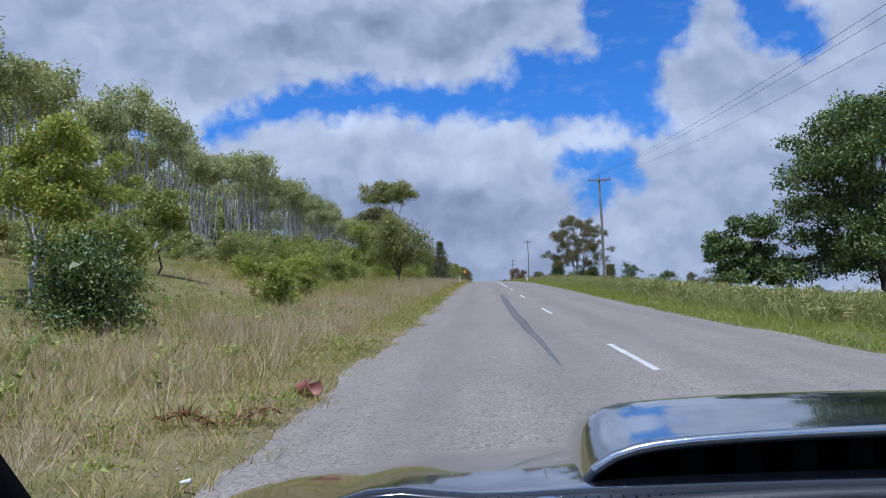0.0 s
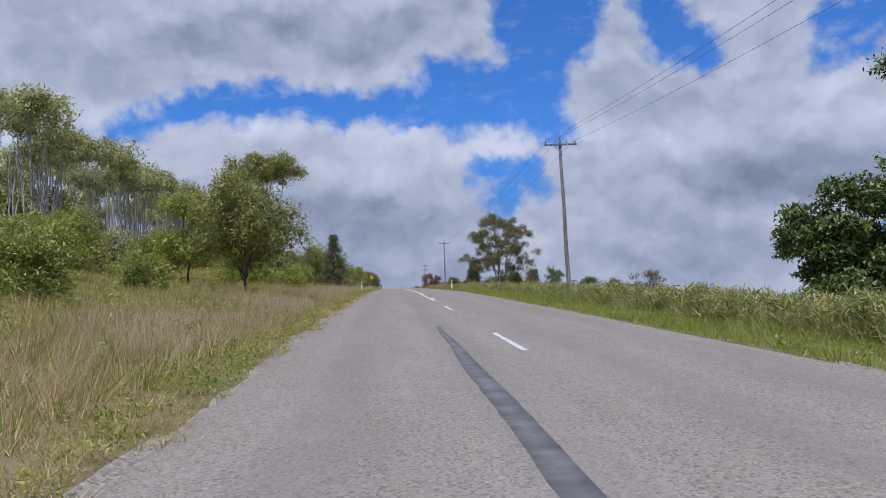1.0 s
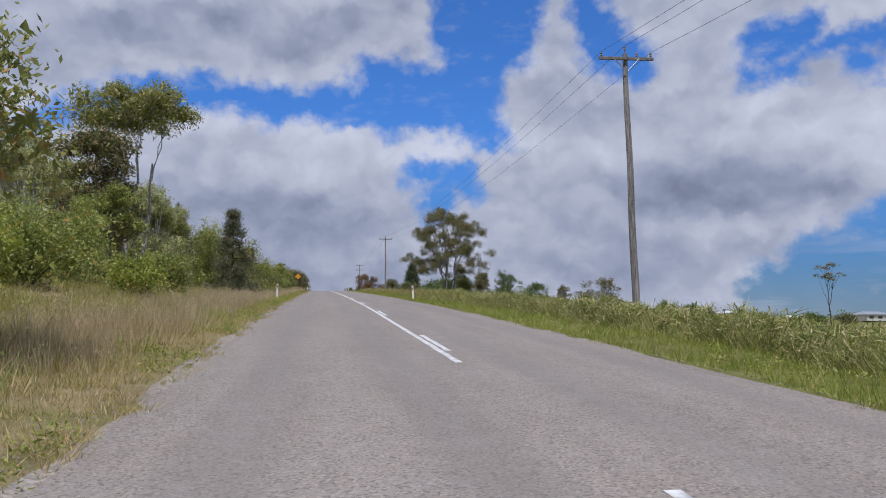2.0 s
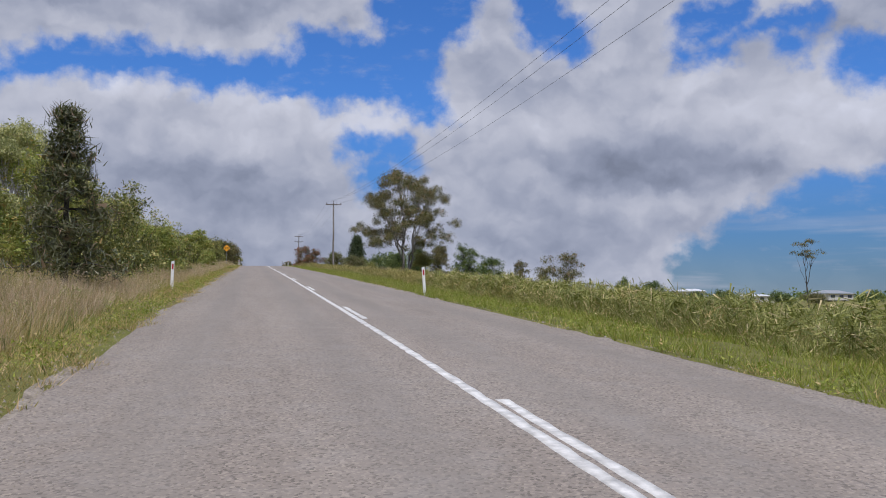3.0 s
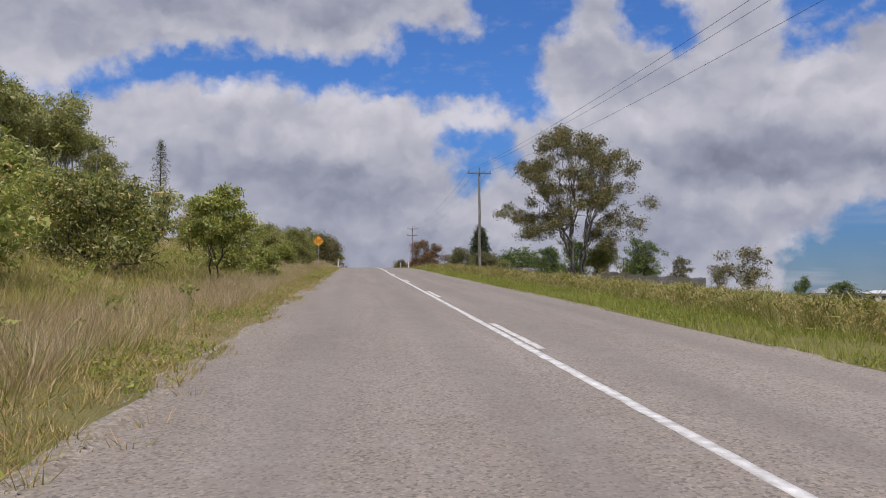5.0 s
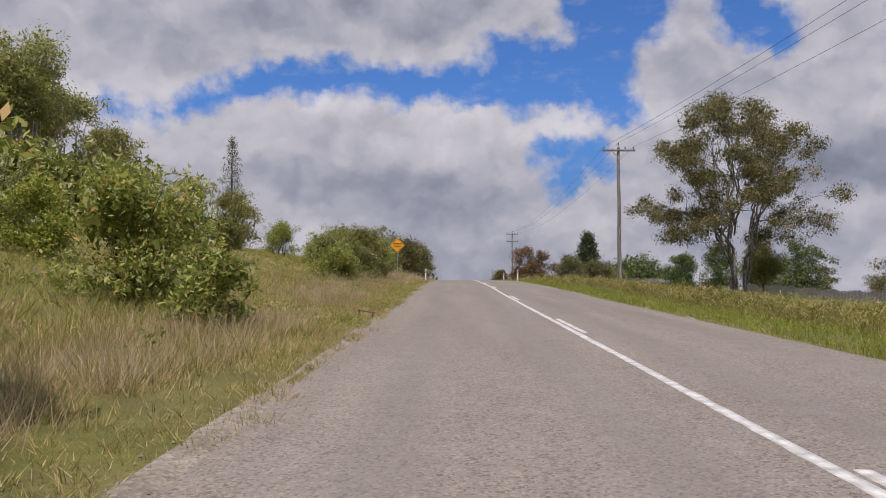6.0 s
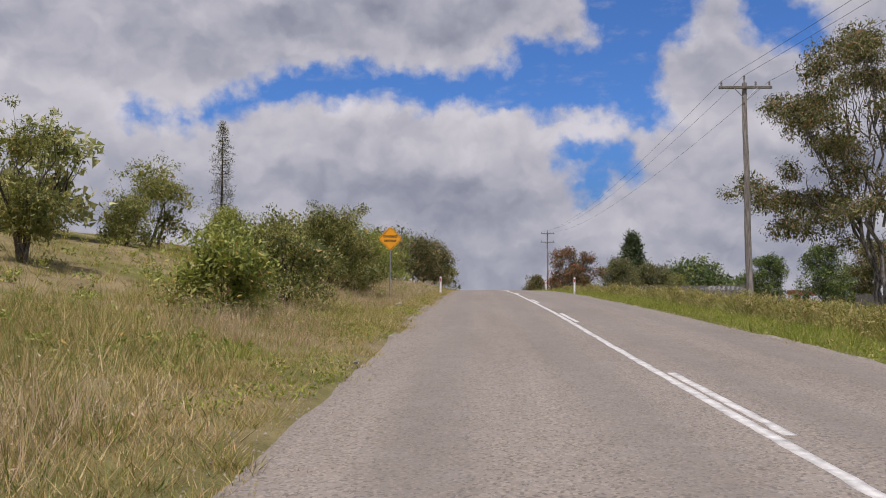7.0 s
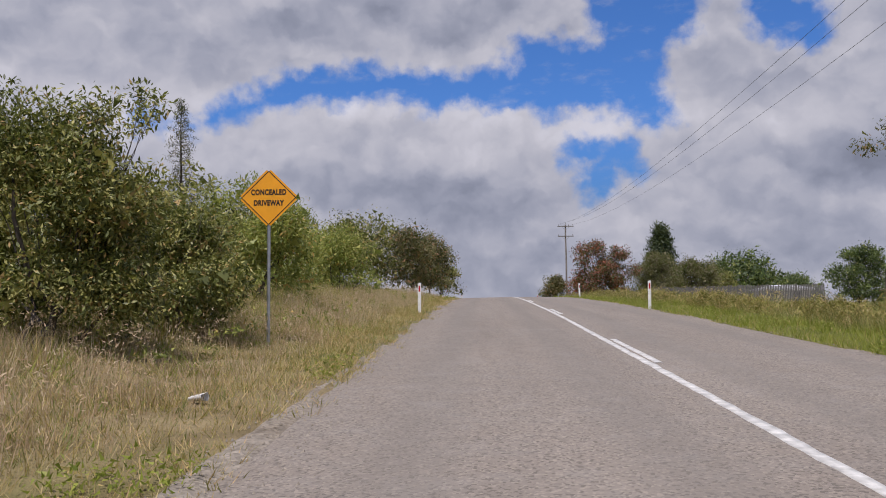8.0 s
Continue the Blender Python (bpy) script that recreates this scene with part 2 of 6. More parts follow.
def road_material():
    m, nt, out = material("chip_seal")
    pos = position(nt)
    sep = nt.nodes.new("ShaderNodeSeparateXYZ")
    nt.links.new(pos, sep.inputs[0])
    long_map = nt.nodes.new("ShaderNodeMapping")
    long_map.inputs["Scale"].default_value = (1.0, 0.05, 1.0)
    nt.links.new(pos, long_map.inputs[0])
    streak = tex_noise(nt, 1.5, 5, 0.6, long_map.outputs[0])
    blotch = tex_noise(nt, 0.35, 5, 0.6, pos)
    v = nt.nodes.new("ShaderNodeTexVoronoi")
    v.inputs["Scale"].default_value = 46.0
    nt.links.new(pos, v.inputs["Vector"])
    grain = tex_noise(nt, 27, 5, 0.72, pos)
    mid = tex_noise(nt, 2.2, 5, 0.6, pos)
    base = ramp(nt, streak, [(0.25, (0.186, 0.158, 0.132)), (0.75, (0.256, 0.222, 0.188))])
    base = mixc(nt, remap(nt, blotch, 0.35, 0.7, 0.0, 0.35), base, (0.228, 0.203, 0.176))
    stones = ramp(nt, v.outputs["Color"], [(0.22, (0.35, 0.34, 0.33)), (0.30, (0.93, 0.92, 0.90)), (0.68, (1.06, 1.04, 1.01)), (0.82, (1.5, 1.47, 1.42))])
    col = mixc(nt, 0.6, base, stones, "MULTIPLY")
    pits = remap(nt, grain, 0.58, 0.65, 0.0, 0.8)
    worn = nt.nodes.new("ShaderNodeMath")
    worn.operation = "MULTIPLY"
    nt.links.new(pits, worn.inputs[0])
    nt.links.new(remap(nt, tex_noise(nt, 0.9, 5, 0.65, pos), 0.38, 0.62, 0.25, 1.0), worn.inputs[1])
    pits = worn.outputs[0]
    col = mixc(nt, pits, col, (0.070, 0.064, 0.058))
    # wheel paths rubbed smoother and a little darker, each lane
    wave = nt.nodes.new("ShaderNodeMath")
    wave.operation = "PINGPONG"
    off = nt.nodes.new("ShaderNodeMath")
    off.operation = "ADD"
    nt.links.new(sep.outputs[0], off.inputs[0])
    off.inputs[1].default_value = 0.6
    nt.links.new(off.outputs[0], wave.inputs[0])
    wave.inputs[1].default_value = 0.9
    track = remap(nt, wave.outputs[0], 0.55, 0.1, 0.0, 0.38)
    col = mixc(nt, track, col, (0.168, 0.150, 0.130))
    col = mixc(nt, remap(nt, mid, 0.45, 0.75, 0, 0.20), col, (0.28, 0.265, 0.245))
    h = nt.nodes.new("ShaderNodeMath")
    h.operation = "SUBTRACT"
    nt.links.new(grain, h.inputs[0])
    nt.links.new(v.outputs["Distance"], h.inputs[1])
    principled(nt, out, col, 0.85, 0, h.outputs[0], 0.22, 0.010, 0.3)
    return m


def ground_material():
    """Soil, thatch and low green growth under the standing grass."""
    m, nt, out = material("grassland")
    pos = position(nt)
    sep = nt.nodes.new("ShaderNodeSeparateXYZ")
    nt.links.new(pos, sep.inputs[0])
    big = tex_noise(nt, 0.12, 5, 0.6, pos)
    mid = tex_noise(nt, 1.1, 6, 0.65, pos)
    fine = tex_noise(nt, 34, 5, 0.75, pos)
    straw = ramp(nt, mid, [(0.3, (0.17, 0.13, 0.065)), (0.6, (0.30, 0.235, 0.125)), (0.8, (0.40, 0.32, 0.18))])
    green = ramp(nt, mid, [(0.3, (0.085, 0.090, 0.022)), (0.6, (0.17, 0.17, 0.042)), (0.8, (0.26, 0.24, 0.075))])
    side = remap(nt, sep.outputs[0], -4.0, 5.0, 0.0, 0.28)
    add = nt.nodes.new("ShaderNodeMath")
    nt.links.new(big, add.inputs[0])
    nt.links.new(side, add.inputs[1])
    col = mixc(nt, remap(nt, add.outputs[0], 0.42, 0.62), straw, green)
    wide = tex_noise(nt, 0.035, 4, 0.6, pos)
    col = mixc(nt, remap(nt, wide, 0.45, 0.65, 0, 0.55), col, (0.20, 0.165, 0.075))
    col = mixc(nt, remap(nt, fine, 0.48, 0.68, 0, 0.65), col, (0.035, 0.03, 0.016))
    principled(nt, out, col, 0.95, 0, fine, 0.6, 0.05, 0.15)
    return m


def gravel_material():
    m, nt, out = material("gravel")
    pos = position(nt)
    v = nt.nodes.new("ShaderNodeTexVoronoi")
    v.inputs["Scale"].default_value = 26.0
    nt.links.new(pos, v.inputs["Vector"])
    n = tex_noise(nt, 1.3, 6, 0.65, pos)
    f = tex_noise(nt, 40, 3, 0.7, pos)
    base = ramp(nt, n, [(0.3, (0.20, 0.165, 0.125)), (0.65, (0.30, 0.265, 0.22))])
    stones = ramp(nt, v.outputs["Color"], [(0.1, (0.45, 0.44, 0.43)), (0.6, (1.0, 1.0, 0.98)), (1.0, (1.6, 1.58, 1.55))])
    col = mixc(nt, 0.6, base, stones, "MULTIPLY")
    col = mixc(nt, remap(nt, f, 0.55, 0.75, 0, 0.5), col, (0.06, 0.05, 0.04))
    principled(nt, out, col, 0.9, 0, v.outputs["Distance"], 0.8, 0.02, 0.25)
    return m


M_ROAD, M_GROUND, M_GRAVEL = road_material(), ground_material(), gravel_material()
M_LINE = plain_material("road_paint", (0.58, 0.565, 0.53), 0.7, 0, 7.0, 0.42)
M_SKID = plain_material("fresh_bitumen", (0.125, 0.12, 0.115), 0.75, 0, 3.0, 0.45)
M_POLE = bark_material("weathered_pole_timber", (0.20, 0.175, 0.15), (0.40, 0.365, 0.33), 4.0, 0.06)
M_ARM = bark_material("weathered_arm_timber", (0.16, 0.14, 0.12), (0.30, 0.28, 0.25), 6.0, 1.0)
M_STEEL = plain_material("galvanised_steel", (0.42, 0.43, 0.44), 0.45, 0.8, 6.0, 0.25)
M_WIRE = plain_material("weathered_conductor", (0.10, 0.10, 0.105), 0.5, 0.7)
M_CERAMIC = plain_material("brown_ceramic", (0.20, 0.17, 0.15), 0.25, 0, 4, 0.2)
M_POST = plain_material("white_plastic", (0.80, 0.79, 0.75), 0.5, 0, 5.0, 0.18)
M_RED = plain_material("red_reflector", (0.45, 0.03, 0.03), 0.2, 0, 20, 0.2)
M_BLACK = plain_material("black_paint", (0.012, 0.012, 0.012), 0.4, 0, 10, 0.2)
M_SIGN = plain_material("yellow_sign_sheeting", (0.86, 0.36, 0.008), 0.42, 0, 3.0, 0.10)
M_EUC_LEAF = leaf_material("eucalypt_leaves", (0.121, 0.133, 0.046), (0.266, 0.267, 0.081), (0.494, 0.430, 0.152), (0.44, 0.28, 0.10), 0.05)
M_GUM_LEAF = leaf_material("old_gum_leaves", (0.043, 0.044, 0.020), (0.127, 0.121, 0.051), (0.295, 0.267, 0.119), (0.36, 0.20, 0.10), 0.14, 0.3)
M_FOREST_LEAF = leaf_material("hillside_leaves", (0.190, 0.213, 0.092), (0.425, 0.425, 0.184), (0.690, 0.644, 0.310), (0.52, 0.40, 0.19), 0.05)
M_BUSH_LEAF = leaf_material("dense_wattle_leaves", (0.046, 0.057, 0.016), (0.172, 0.190, 0.051), (0.483, 0.437, 0.144), (0.45, 0.30, 0.12), 0.07, 0.25, 0.35, patch=1.2)
M_SHRUB_LEAF = leaf_material("wattle_leaves", (0.138, 0.171, 0.040), (0.305, 0.342, 0.081), (0.545, 0.513, 0.152), (0.624, 0.396, 0.124), 0.05, patch=0.8)
M_LIME_LEAF = leaf_material("young_leaves", (0.161, 0.196, 0.034), (0.311, 0.350, 0.054), (0.526, 0.512, 0.094), (0.512, 0.342, 0.085), 0.06, patch=0.8)
M_DARK_LEAF = leaf_material("dark_broad_leaves", (0.026, 0.048, 0.016), (0.080, 0.122, 0.032), (0.230, 0.285, 0.075), (0.372, 0.372, 0.101), 0.05, 0.22, 0.5, 0.6)
M_GREEN_LEAF = leaf_material("green_broad_leaves", (0.064, 0.109, 0.028), (0.136, 0.193, 0.048), (0.236, 0.286, 0.080), None, 0.0)
M_RUST_LEAF = leaf_material("russet_leaves", (0.060, 0.046, 0.030), (0.19, 0.085, 0.052), (0.46, 0.105, 0.062), (0.104, 0.120, 0.045), 0.3, 0.25, patch=0.35)
M_BROWN_LEAF = leaf_material("dry_brown_leaves", (0.112, 0.094, 0.050), (0.213, 0.181, 0.100), (0.312, 0.269, 0.156), (0.112, 0.138, 0.037), 0.25)
M_CONIFER = leaf_material("conifer_needles", (0.023, 0.039, 0.018), (0.055, 0.078, 0.034), (0.111, 0.130, 0.058), None, 0.0, 0.15)
M_BARK = bark_material("grey_brown_bark", (0.075, 0.060, 0.048), (0.22, 0.19, 0.16))
M_PALE_BARK = bark_material("pale_smooth_bark", (0.34, 0.32, 0.295), (0.62, 0.60, 0.57), 2.0, 0.4)
M_GUM_BARK = bark_material("streaked_gum_bark", (0.12, 0.10, 0.085), (0.42, 0.38, 0.34), 1.6, 0.3)
M_PINE_LEAF = leaf_material("airy_pine_sprays", (0.05, 0.056, 0.03), (0.115, 0.12, 0.062), (0.21, 0.20, 0.11), (0.22, 0.15, 0.09), 0.12, 0.2)
M_DARK_BARK = bark_material("dark_bark", (0.05, 0.042, 0.035), (0.14, 0.12, 0.10))
M_STRAW = leaf_material("straw_grass", (0.33, 0.235, 0.095), (0.57, 0.43, 0.19), (0.73, 0.585, 0.31), (0.17, 0.21, 0.05), 0.28, 0.3, 0.2, 0.5)
M_PINK = leaf_material("pale_seed_grass", (0.44, 0.295, 0.18), (0.62, 0.45, 0.30), (0.74, 0.60, 0.43), (0.25, 0.25, 0.08), 0.18, 0.35, 0.2, 0.5)
M_GRASS = leaf_material("green_grass", (0.165, 0.150, 0.038), (0.35, 0.300, 0.078), (0.55, 0.455, 0.16), (0.62, 0.42, 0.22), 0.32, 0.35, 0.25, 0.35)
M_BANK = leaf_material("yellow_green_grass", (0.16, 0.165, 0.034), (0.33, 0.315, 0.062), (0.52, 0.46, 0.11), (0.60, 0.45, 0.2), 0.18, 0.38, 0.25, 0.6)
M_LUSH = leaf_material("lush_green_grass", (0.144, 0.181, 0.026), (0.264, 0.304, 0.044), (0.415, 0.427, 0.081), (0.576, 0.427, 0.175), 0.10, 0.4, 0.3, 0.6)
# dark drifts in this grass colour stand in for shaded gaps between tussocks
M_GOLD_CANE = leaf_material("yellowing_guinea_grass", (0.09, 0.085, 0.024), (0.26, 0.235, 0.06), (0.52, 0.44, 0.14), (0.50, 0.36, 0.17), 0.2, 0.35, 0.25, 0.9)
M_CANE = leaf_material("tall_guinea_grass", (0.125, 0.140, 0.036), (0.27, 0.28, 0.075), (0.47, 0.44, 0.15), (0.62, 0.50, 0.27), 0.13, 0.35, 0.3, 0.45)


# ---------------------------------------------------------------- the lie of the land
KNOTS_Y = [-3000, -400, -60, 0, 29, 43, 57, 95, 131, 150, 170, 190, 203, 225, 245, 262, 280, 300, 340, 420, 700, 3000]
KNOTS_Z = [-30, -14, -4.0, -0.03, 1.90, 2.93, 3.98, 6.67, 8.95, 10.12, 11.33, 12.52, 13.36, 14.58, 15.52, 16.14, 16.48, 16.6, 16.2, 14.0, 6, 0]
_fy = np.arange(-400, 520, 1.0)
_fz = np.interp(_fy, KNOTS_Y, KNOTS_Z)
_fz = np.convolve(np.pad(_fz, 8, mode="edge"), np.hanning(19)[1:-1] / np.hanning(19)[1:-1].sum(), mode="valid")
ROAD_L, ROAD_R, CENTRE = -1.8, 5.7, 2.13


def road_z(y):
    y = np.asarray(y, float)
    return np.where((y > -390) & (y < 510), np.interp(y, _fy, _fz), np.interp(y, KNOTS_Y, KNOTS_Z))


def sstep(a, b, u):
    t = np.clip((np.asarray(u, float) - a) / (b - a), 0, 1)
    return t * t * (3 - 2 * t)


def dip(x, y):
    """How far the paddock falls away below the road; garden plots near the crest stay level."""
    d = 0.075 * (np.clip(x, 18, 130) - 18) * (1 - sstep(330, 430, y))
    return d * (1 - 0.95 * sstep(252, 290, y) * (1 - sstep(42, 62, x)))


def ground_z(x, y):
    x, y = np.asarray(x, float), np.asarray(y, float)
    z = road_z(y)
    u = np.maximum(ROAD_L - x, 0)
    z = z + 3.2 * sstep(0, 24, u) + 0.02 * np.minimum(u, 60) + 5.0 * sstep(24, 90, u) * (1 - sstep(140, 240, y))
    v = np.maximum(x - ROAD_R, 0)
    z = z - 0.12 * sstep(0, 0.8, v) - 0.45 * sstep(1.5, 6, v) - dip(x, y)
    edge = np.minimum(np.maximum(u + v, 0), 3) / 3
    return z + edge * (0.10 * np.sin(x * 0.61 + y * 0.37) * np.sin(y * 0.29 - x * 0.17) + 0.05 * np.sin(x * 1.7 - y * 1.3))


def gz(x, y):
    return float(ground_z(x, y))


def np_mesh(name, verts, faces):
    """A mesh from arrays; all faces have the same number of corners."""
    verts, faces = np.asarray(verts, np.float32), np.asarray(faces, np.int32)
    me = bpy.data.meshes.new(name)
    me.vertices.add(len(verts))
    me.vertices.foreach_set("co", verts.ravel())
    n, k = faces.shape
    me.loops.add(n * k)
    me.loops.foreach_set("vertex_index", faces.ravel())
    me.polygons.add(n)
    me.polygons.foreach_set("loop_start", np.arange(0, n * k, k, dtype=np.int32))
    me.update(calc_edges=True)
    return me


def obj(name, me, mat, parent=None, smooth=False, label=""):
    ob = new(name, me)
    if mat and not me.materials:
        me.materials.append(mat)
    if smooth:
        me.polygons.foreach_set("use_smooth", np.ones(len(me.polygons), dtype=bool))
    if parent:
        ob.parent = parent
    if label:
        ob["label"] = label
    return ob


def part(name, bm, mat, parent=None, label="", smooth=False):
    me = bpy.data.meshes.new(name)
    bm.normal_update()
    bm.to_mesh(me)
    bm.free()
    return obj(name, me, mat, parent, smooth, label)


def empty(name, m):
    ob = new(name)
    ob.matrix_basis = m
    ob.empty_display_size = 0.2
    return ob


def grid_mesh(name, xs, ys, zf):
    X, Y = np.meshgrid(xs, ys)
    V = np.stack([X, Y, zf(X, Y)], -1).reshape(-1, 3)
    nx, ny = len(xs), len(ys)
    i = (np.arange(ny - 1)[:, None] * nx + np.arange(nx - 1)[None, :]).ravel()
    return np_mesh(name, V, np.stack([i, i + 1, i + nx + 1, i + nx], -1))


def spread(a, b, step, grow):
    vals, s = [a], step
    while vals[-1] < b:
        vals.append(vals[-1] + s)
        s *= grow
    return vals


# ground: one sheet to the horizon, sunk a little under the sealed road
right_x = [ROAD_R - 0.25, ROAD_R + 0.1] + spread(ROAD_R + 0.5, 2600, 0.5, 1.11)
left_x = [-q for q in ([-ROAD_L - 0.25, -ROAD_L + 0.1] + spread(-ROAD_L + 0.5, 2600, 0.5, 1.11))]
gx = np.array(sorted(left_x + [0.0, 2.0, 4.0] + right_x))
gy = np.array([-q for q in spread(30, 2600, 3, 1.2)][::-1] + list(np.arange(-29, 330, 1.5)) + spread(331, 3600, 1.5, 1.14))


def sunk(X, Y):
    z = ground_z(X, Y)
    return np.where((X > ROAD_L - 0.05) & (X < ROAD_R + 0.05), z - 0.12, z)


ground = obj("ground", grid_mesh("ground", gx, gy, sunk), M_GROUND, smooth=True)
tagged(ground, "rough roadside land of soil, thatch and low green growth", "ground", kind="structure")

# sealed road with ragged edges and a slight crown
ry = np.arange(-120, 420, 0.35)


def ragged(n, size, seed):
    r = np.random.default_rng(seed)
    a = np.convolve(r.normal(0, 1, n + 40), np.hanning(41) / 8, mode="valid")
    b = np.convolve(r.normal(0, 1, n + 6), np.hanning(7) / 3, mode="valid")
    return size * (0.7 * a[:n] + 0.5 * b[:n])


cols = np.array([0.0, 0.006, 0.03, 0.1, 0.2, 0.3, 0.4, 0.53, 0.65, 0.77, 0.9, 0.97, 0.994, 1.0])
le, re_ = ROAD_L + ragged(len(ry), 0.06, 1), ROAD_R + ragged(len(ry), 0.04, 2)
RX = le[:, None] + (re_ - le)[:, None] * cols[None, :]
RY = np.repeat(ry[:, None], len(cols), 1)
RZ = road_z(RY) + 0.05 * (1 - ((RX - 1.95) / 3.75) ** 2)
RZ[:, 0] -= 0.022
RZ[:, -1] -= 0.022
nc = len(cols)
ii = (np.arange(len(ry) - 1)[:, None] * nc + np.arange(nc - 1)[None, :]).ravel()
road = obj("road", np_mesh("road", np.stack([RX, RY, RZ], -1).reshape(-1, 3), np.stack([ii, ii + 1, ii + nc + 1, ii + nc], -1)), M_ROAD)
tagged(road, "worn grey chip-sealed country road climbing to a crest", "road", kind="structure")


def surf_z(x, y):
    return road_z(y) + 0.05 * (1 - ((np.asarray(x, float) - 1.95) / 3.75) ** 2)


# loose gravel shoulders
def shoulder(name, x_in, x_out, seed):
    ys = np.arange(-60, 330, 0.4)
    rag = ragged(len(ys), 0.22, seed)
    f = np.linspace(0, 1, 6)
    X = x_in + (x_out - x_in + rag[:, None]) * f[None, :]
    Y = np.repeat(ys[:, None], 6, 1)
    inside = (X > ROAD_L - 0.06) & (X < ROAD_R + 0.06)
    Z = np.where(inside, road_z(Y) - 0.016, ground_z(X, Y) + 0.014) + np.random.default_rng(seed).normal(0, 0.006, X.shape)
    Z[:, -1] -= 0.05
    i = (np.arange(len(ys) - 1)[:, None] * 6 + np.arange(5)[None, :]).ravel()
    ob = obj(name, np_mesh(name, np.stack([X, Y, Z], -1).reshape(-1, 3), np.stack([i, i + 1, i + 7, i + 6], -1)), M_GRAVEL, smooth=True)
    return tagged(ob, "loose grey-brown gravel along the road edge", "gravel shoulder", kind="structure")


shoulder("shoulder_left", ROAD_L + 0.3, ROAD_L - 0.20, 5)
shoulder("shoulder_right", ROAD_R - 0.3, ROAD_R + 0.12, 6)


def stripe(name, x, y0, y1, w, mat, label, category, seed=0, lift=0.004):
    """A thin painted band that follows the road, with worn ragged edges."""
    n = max(3, int((y1 - y0) / 0.25))
    ys = np.linspace(y0, y1, n)
    r = np.random.default_rng(seed)
    a = x - w / 2 + r.normal(0, 0.006, n)
    b = x + w / 2 + r.normal(0, 0.006, n)
    top = np.concatenate([np.stack([a, ys, surf_z(a, ys) + lift], -1), np.stack([b, ys, surf_z(b, ys) + lift], -1)])
    low = top - np.array([0, 0, lift + 0.01])
    V = np.concatenate([top, low])
    i = np.arange(n - 1)
    F = np.concatenate([np.stack([i, i + n, i + n + 1, i + 1], -1), np.stack([i + 2 * n, i, i + 1, i + 2 * n + 1], -1), np.stack([i + n, i + 3 * n, i + 3 * n + 1, i + n + 1], -1)])
    return tagged(obj(name, np_mesh(name, V, F), mat), label, category, group="road markings", kind="structure")


for k, y0 in enumerate((-20.6, -4.9, 10.7, 26.4, 42.2, 57.6, 71.6, 85.8, 99.4, 113.8, 127.6, 142.0, 155.8, 170.2, 185.0, 198.9, 211.4, 225.4, 239.7, 254.0, 268.0)):
    stripe("centre_dash", CENTRE if y0 < 70 else CENTRE + 0.16, y0, y0 + 4.1, 0.105, M_LINE, "worn white broken centre line painted on the road", "road marking", 20 + k)
stripe("barrier_line", CENTRE, 69.5, 300, 0.115, M_LINE, "worn solid white barrier line along the road centre", "road marking", 9)
_skid = stripe("tar_streak", 1.08, 11.5, 49, 0.29, M_SKID, "dark streak of bitumen worn along the lane", "tar streak", 31, 0.003)
for v in _skid.data.vertices:            # it wanders and thins out at both ends
    t = (v.co.y - 11.5) / 37.5
    v.co.x = 1.02 + 0.22 * max(0, t - 0.4) + (v.co.x - 1.08) * min(0.85, 0.10 + 2.4 * t, 0.3 + 2.2 * (1 - t)) + 0.012 * math.sin(v.co.y * 0.9)


# ---------------------------------------------------------------- vegetation makers
def tube(pts, radii, sides=7):
    """A tapered limb through the points: vertices and quads."""
    pts = np.asarray(pts, float)
    n = len(pts)
    d = np.gradient(pts, axis=0)
    d /= np.linalg.norm(d, axis=1)[:, None] + 1e-9
    ref = np.array([0.31, 0.87, 0.13])
    a = np.cross(d, ref)
    a /= np.linalg.norm(a, axis=1)[:, None] + 1e-9
    b = np.cross(d, a)
    th = np.linspace(0, 2 * np.pi, sides, endpoint=False)
    ring = a[:, None, :] * np.cos(th)[None, :, None] + b[:, None, :] * np.sin(th)[None, :, None]
    V = (pts[:, None, :] + ring * np.asarray(radii)[:, None, None]).reshape(-1, 3)
    i = np.arange(n - 1)[:, None] * sides
    j = np.arange(sides)[None, :]
    k = (j + 1) % sides
    F = np.stack([i + j, i + k, i + sides + k, i + sides + j], -1).reshape(-1, 4)
    return V, F


def join(pieces):
    V, F, off = [], [], 0
    for v, f in pieces:
        V.append(v)
        F.append(f + off)
        off += len(v)
    return np.concatenate(V), np.concatenate(F)


def limb(r, a, b, ra, rb, n=6, wobble=0.06, lift=0.12, sides=6):
    """A bowed, crooked limb from a to b."""
    a, b = np.asarray(a, float), np.asarray(b, float)
    t = np.linspace(0, 1, n)[:, None]
    length = np.linalg.norm(b - a)
    p = a + (b - a) * t
    p[:, 2] += lift * length * np.sin(np.pi * t[:, 0]) * 0.6
    p[1:-1] += r.normal(0, wobble * length, (n - 2, 3)) * 0.6
    return tube(p, ra + (rb - ra) * np.linspace(0, 1, n) ** 0.8, sides)


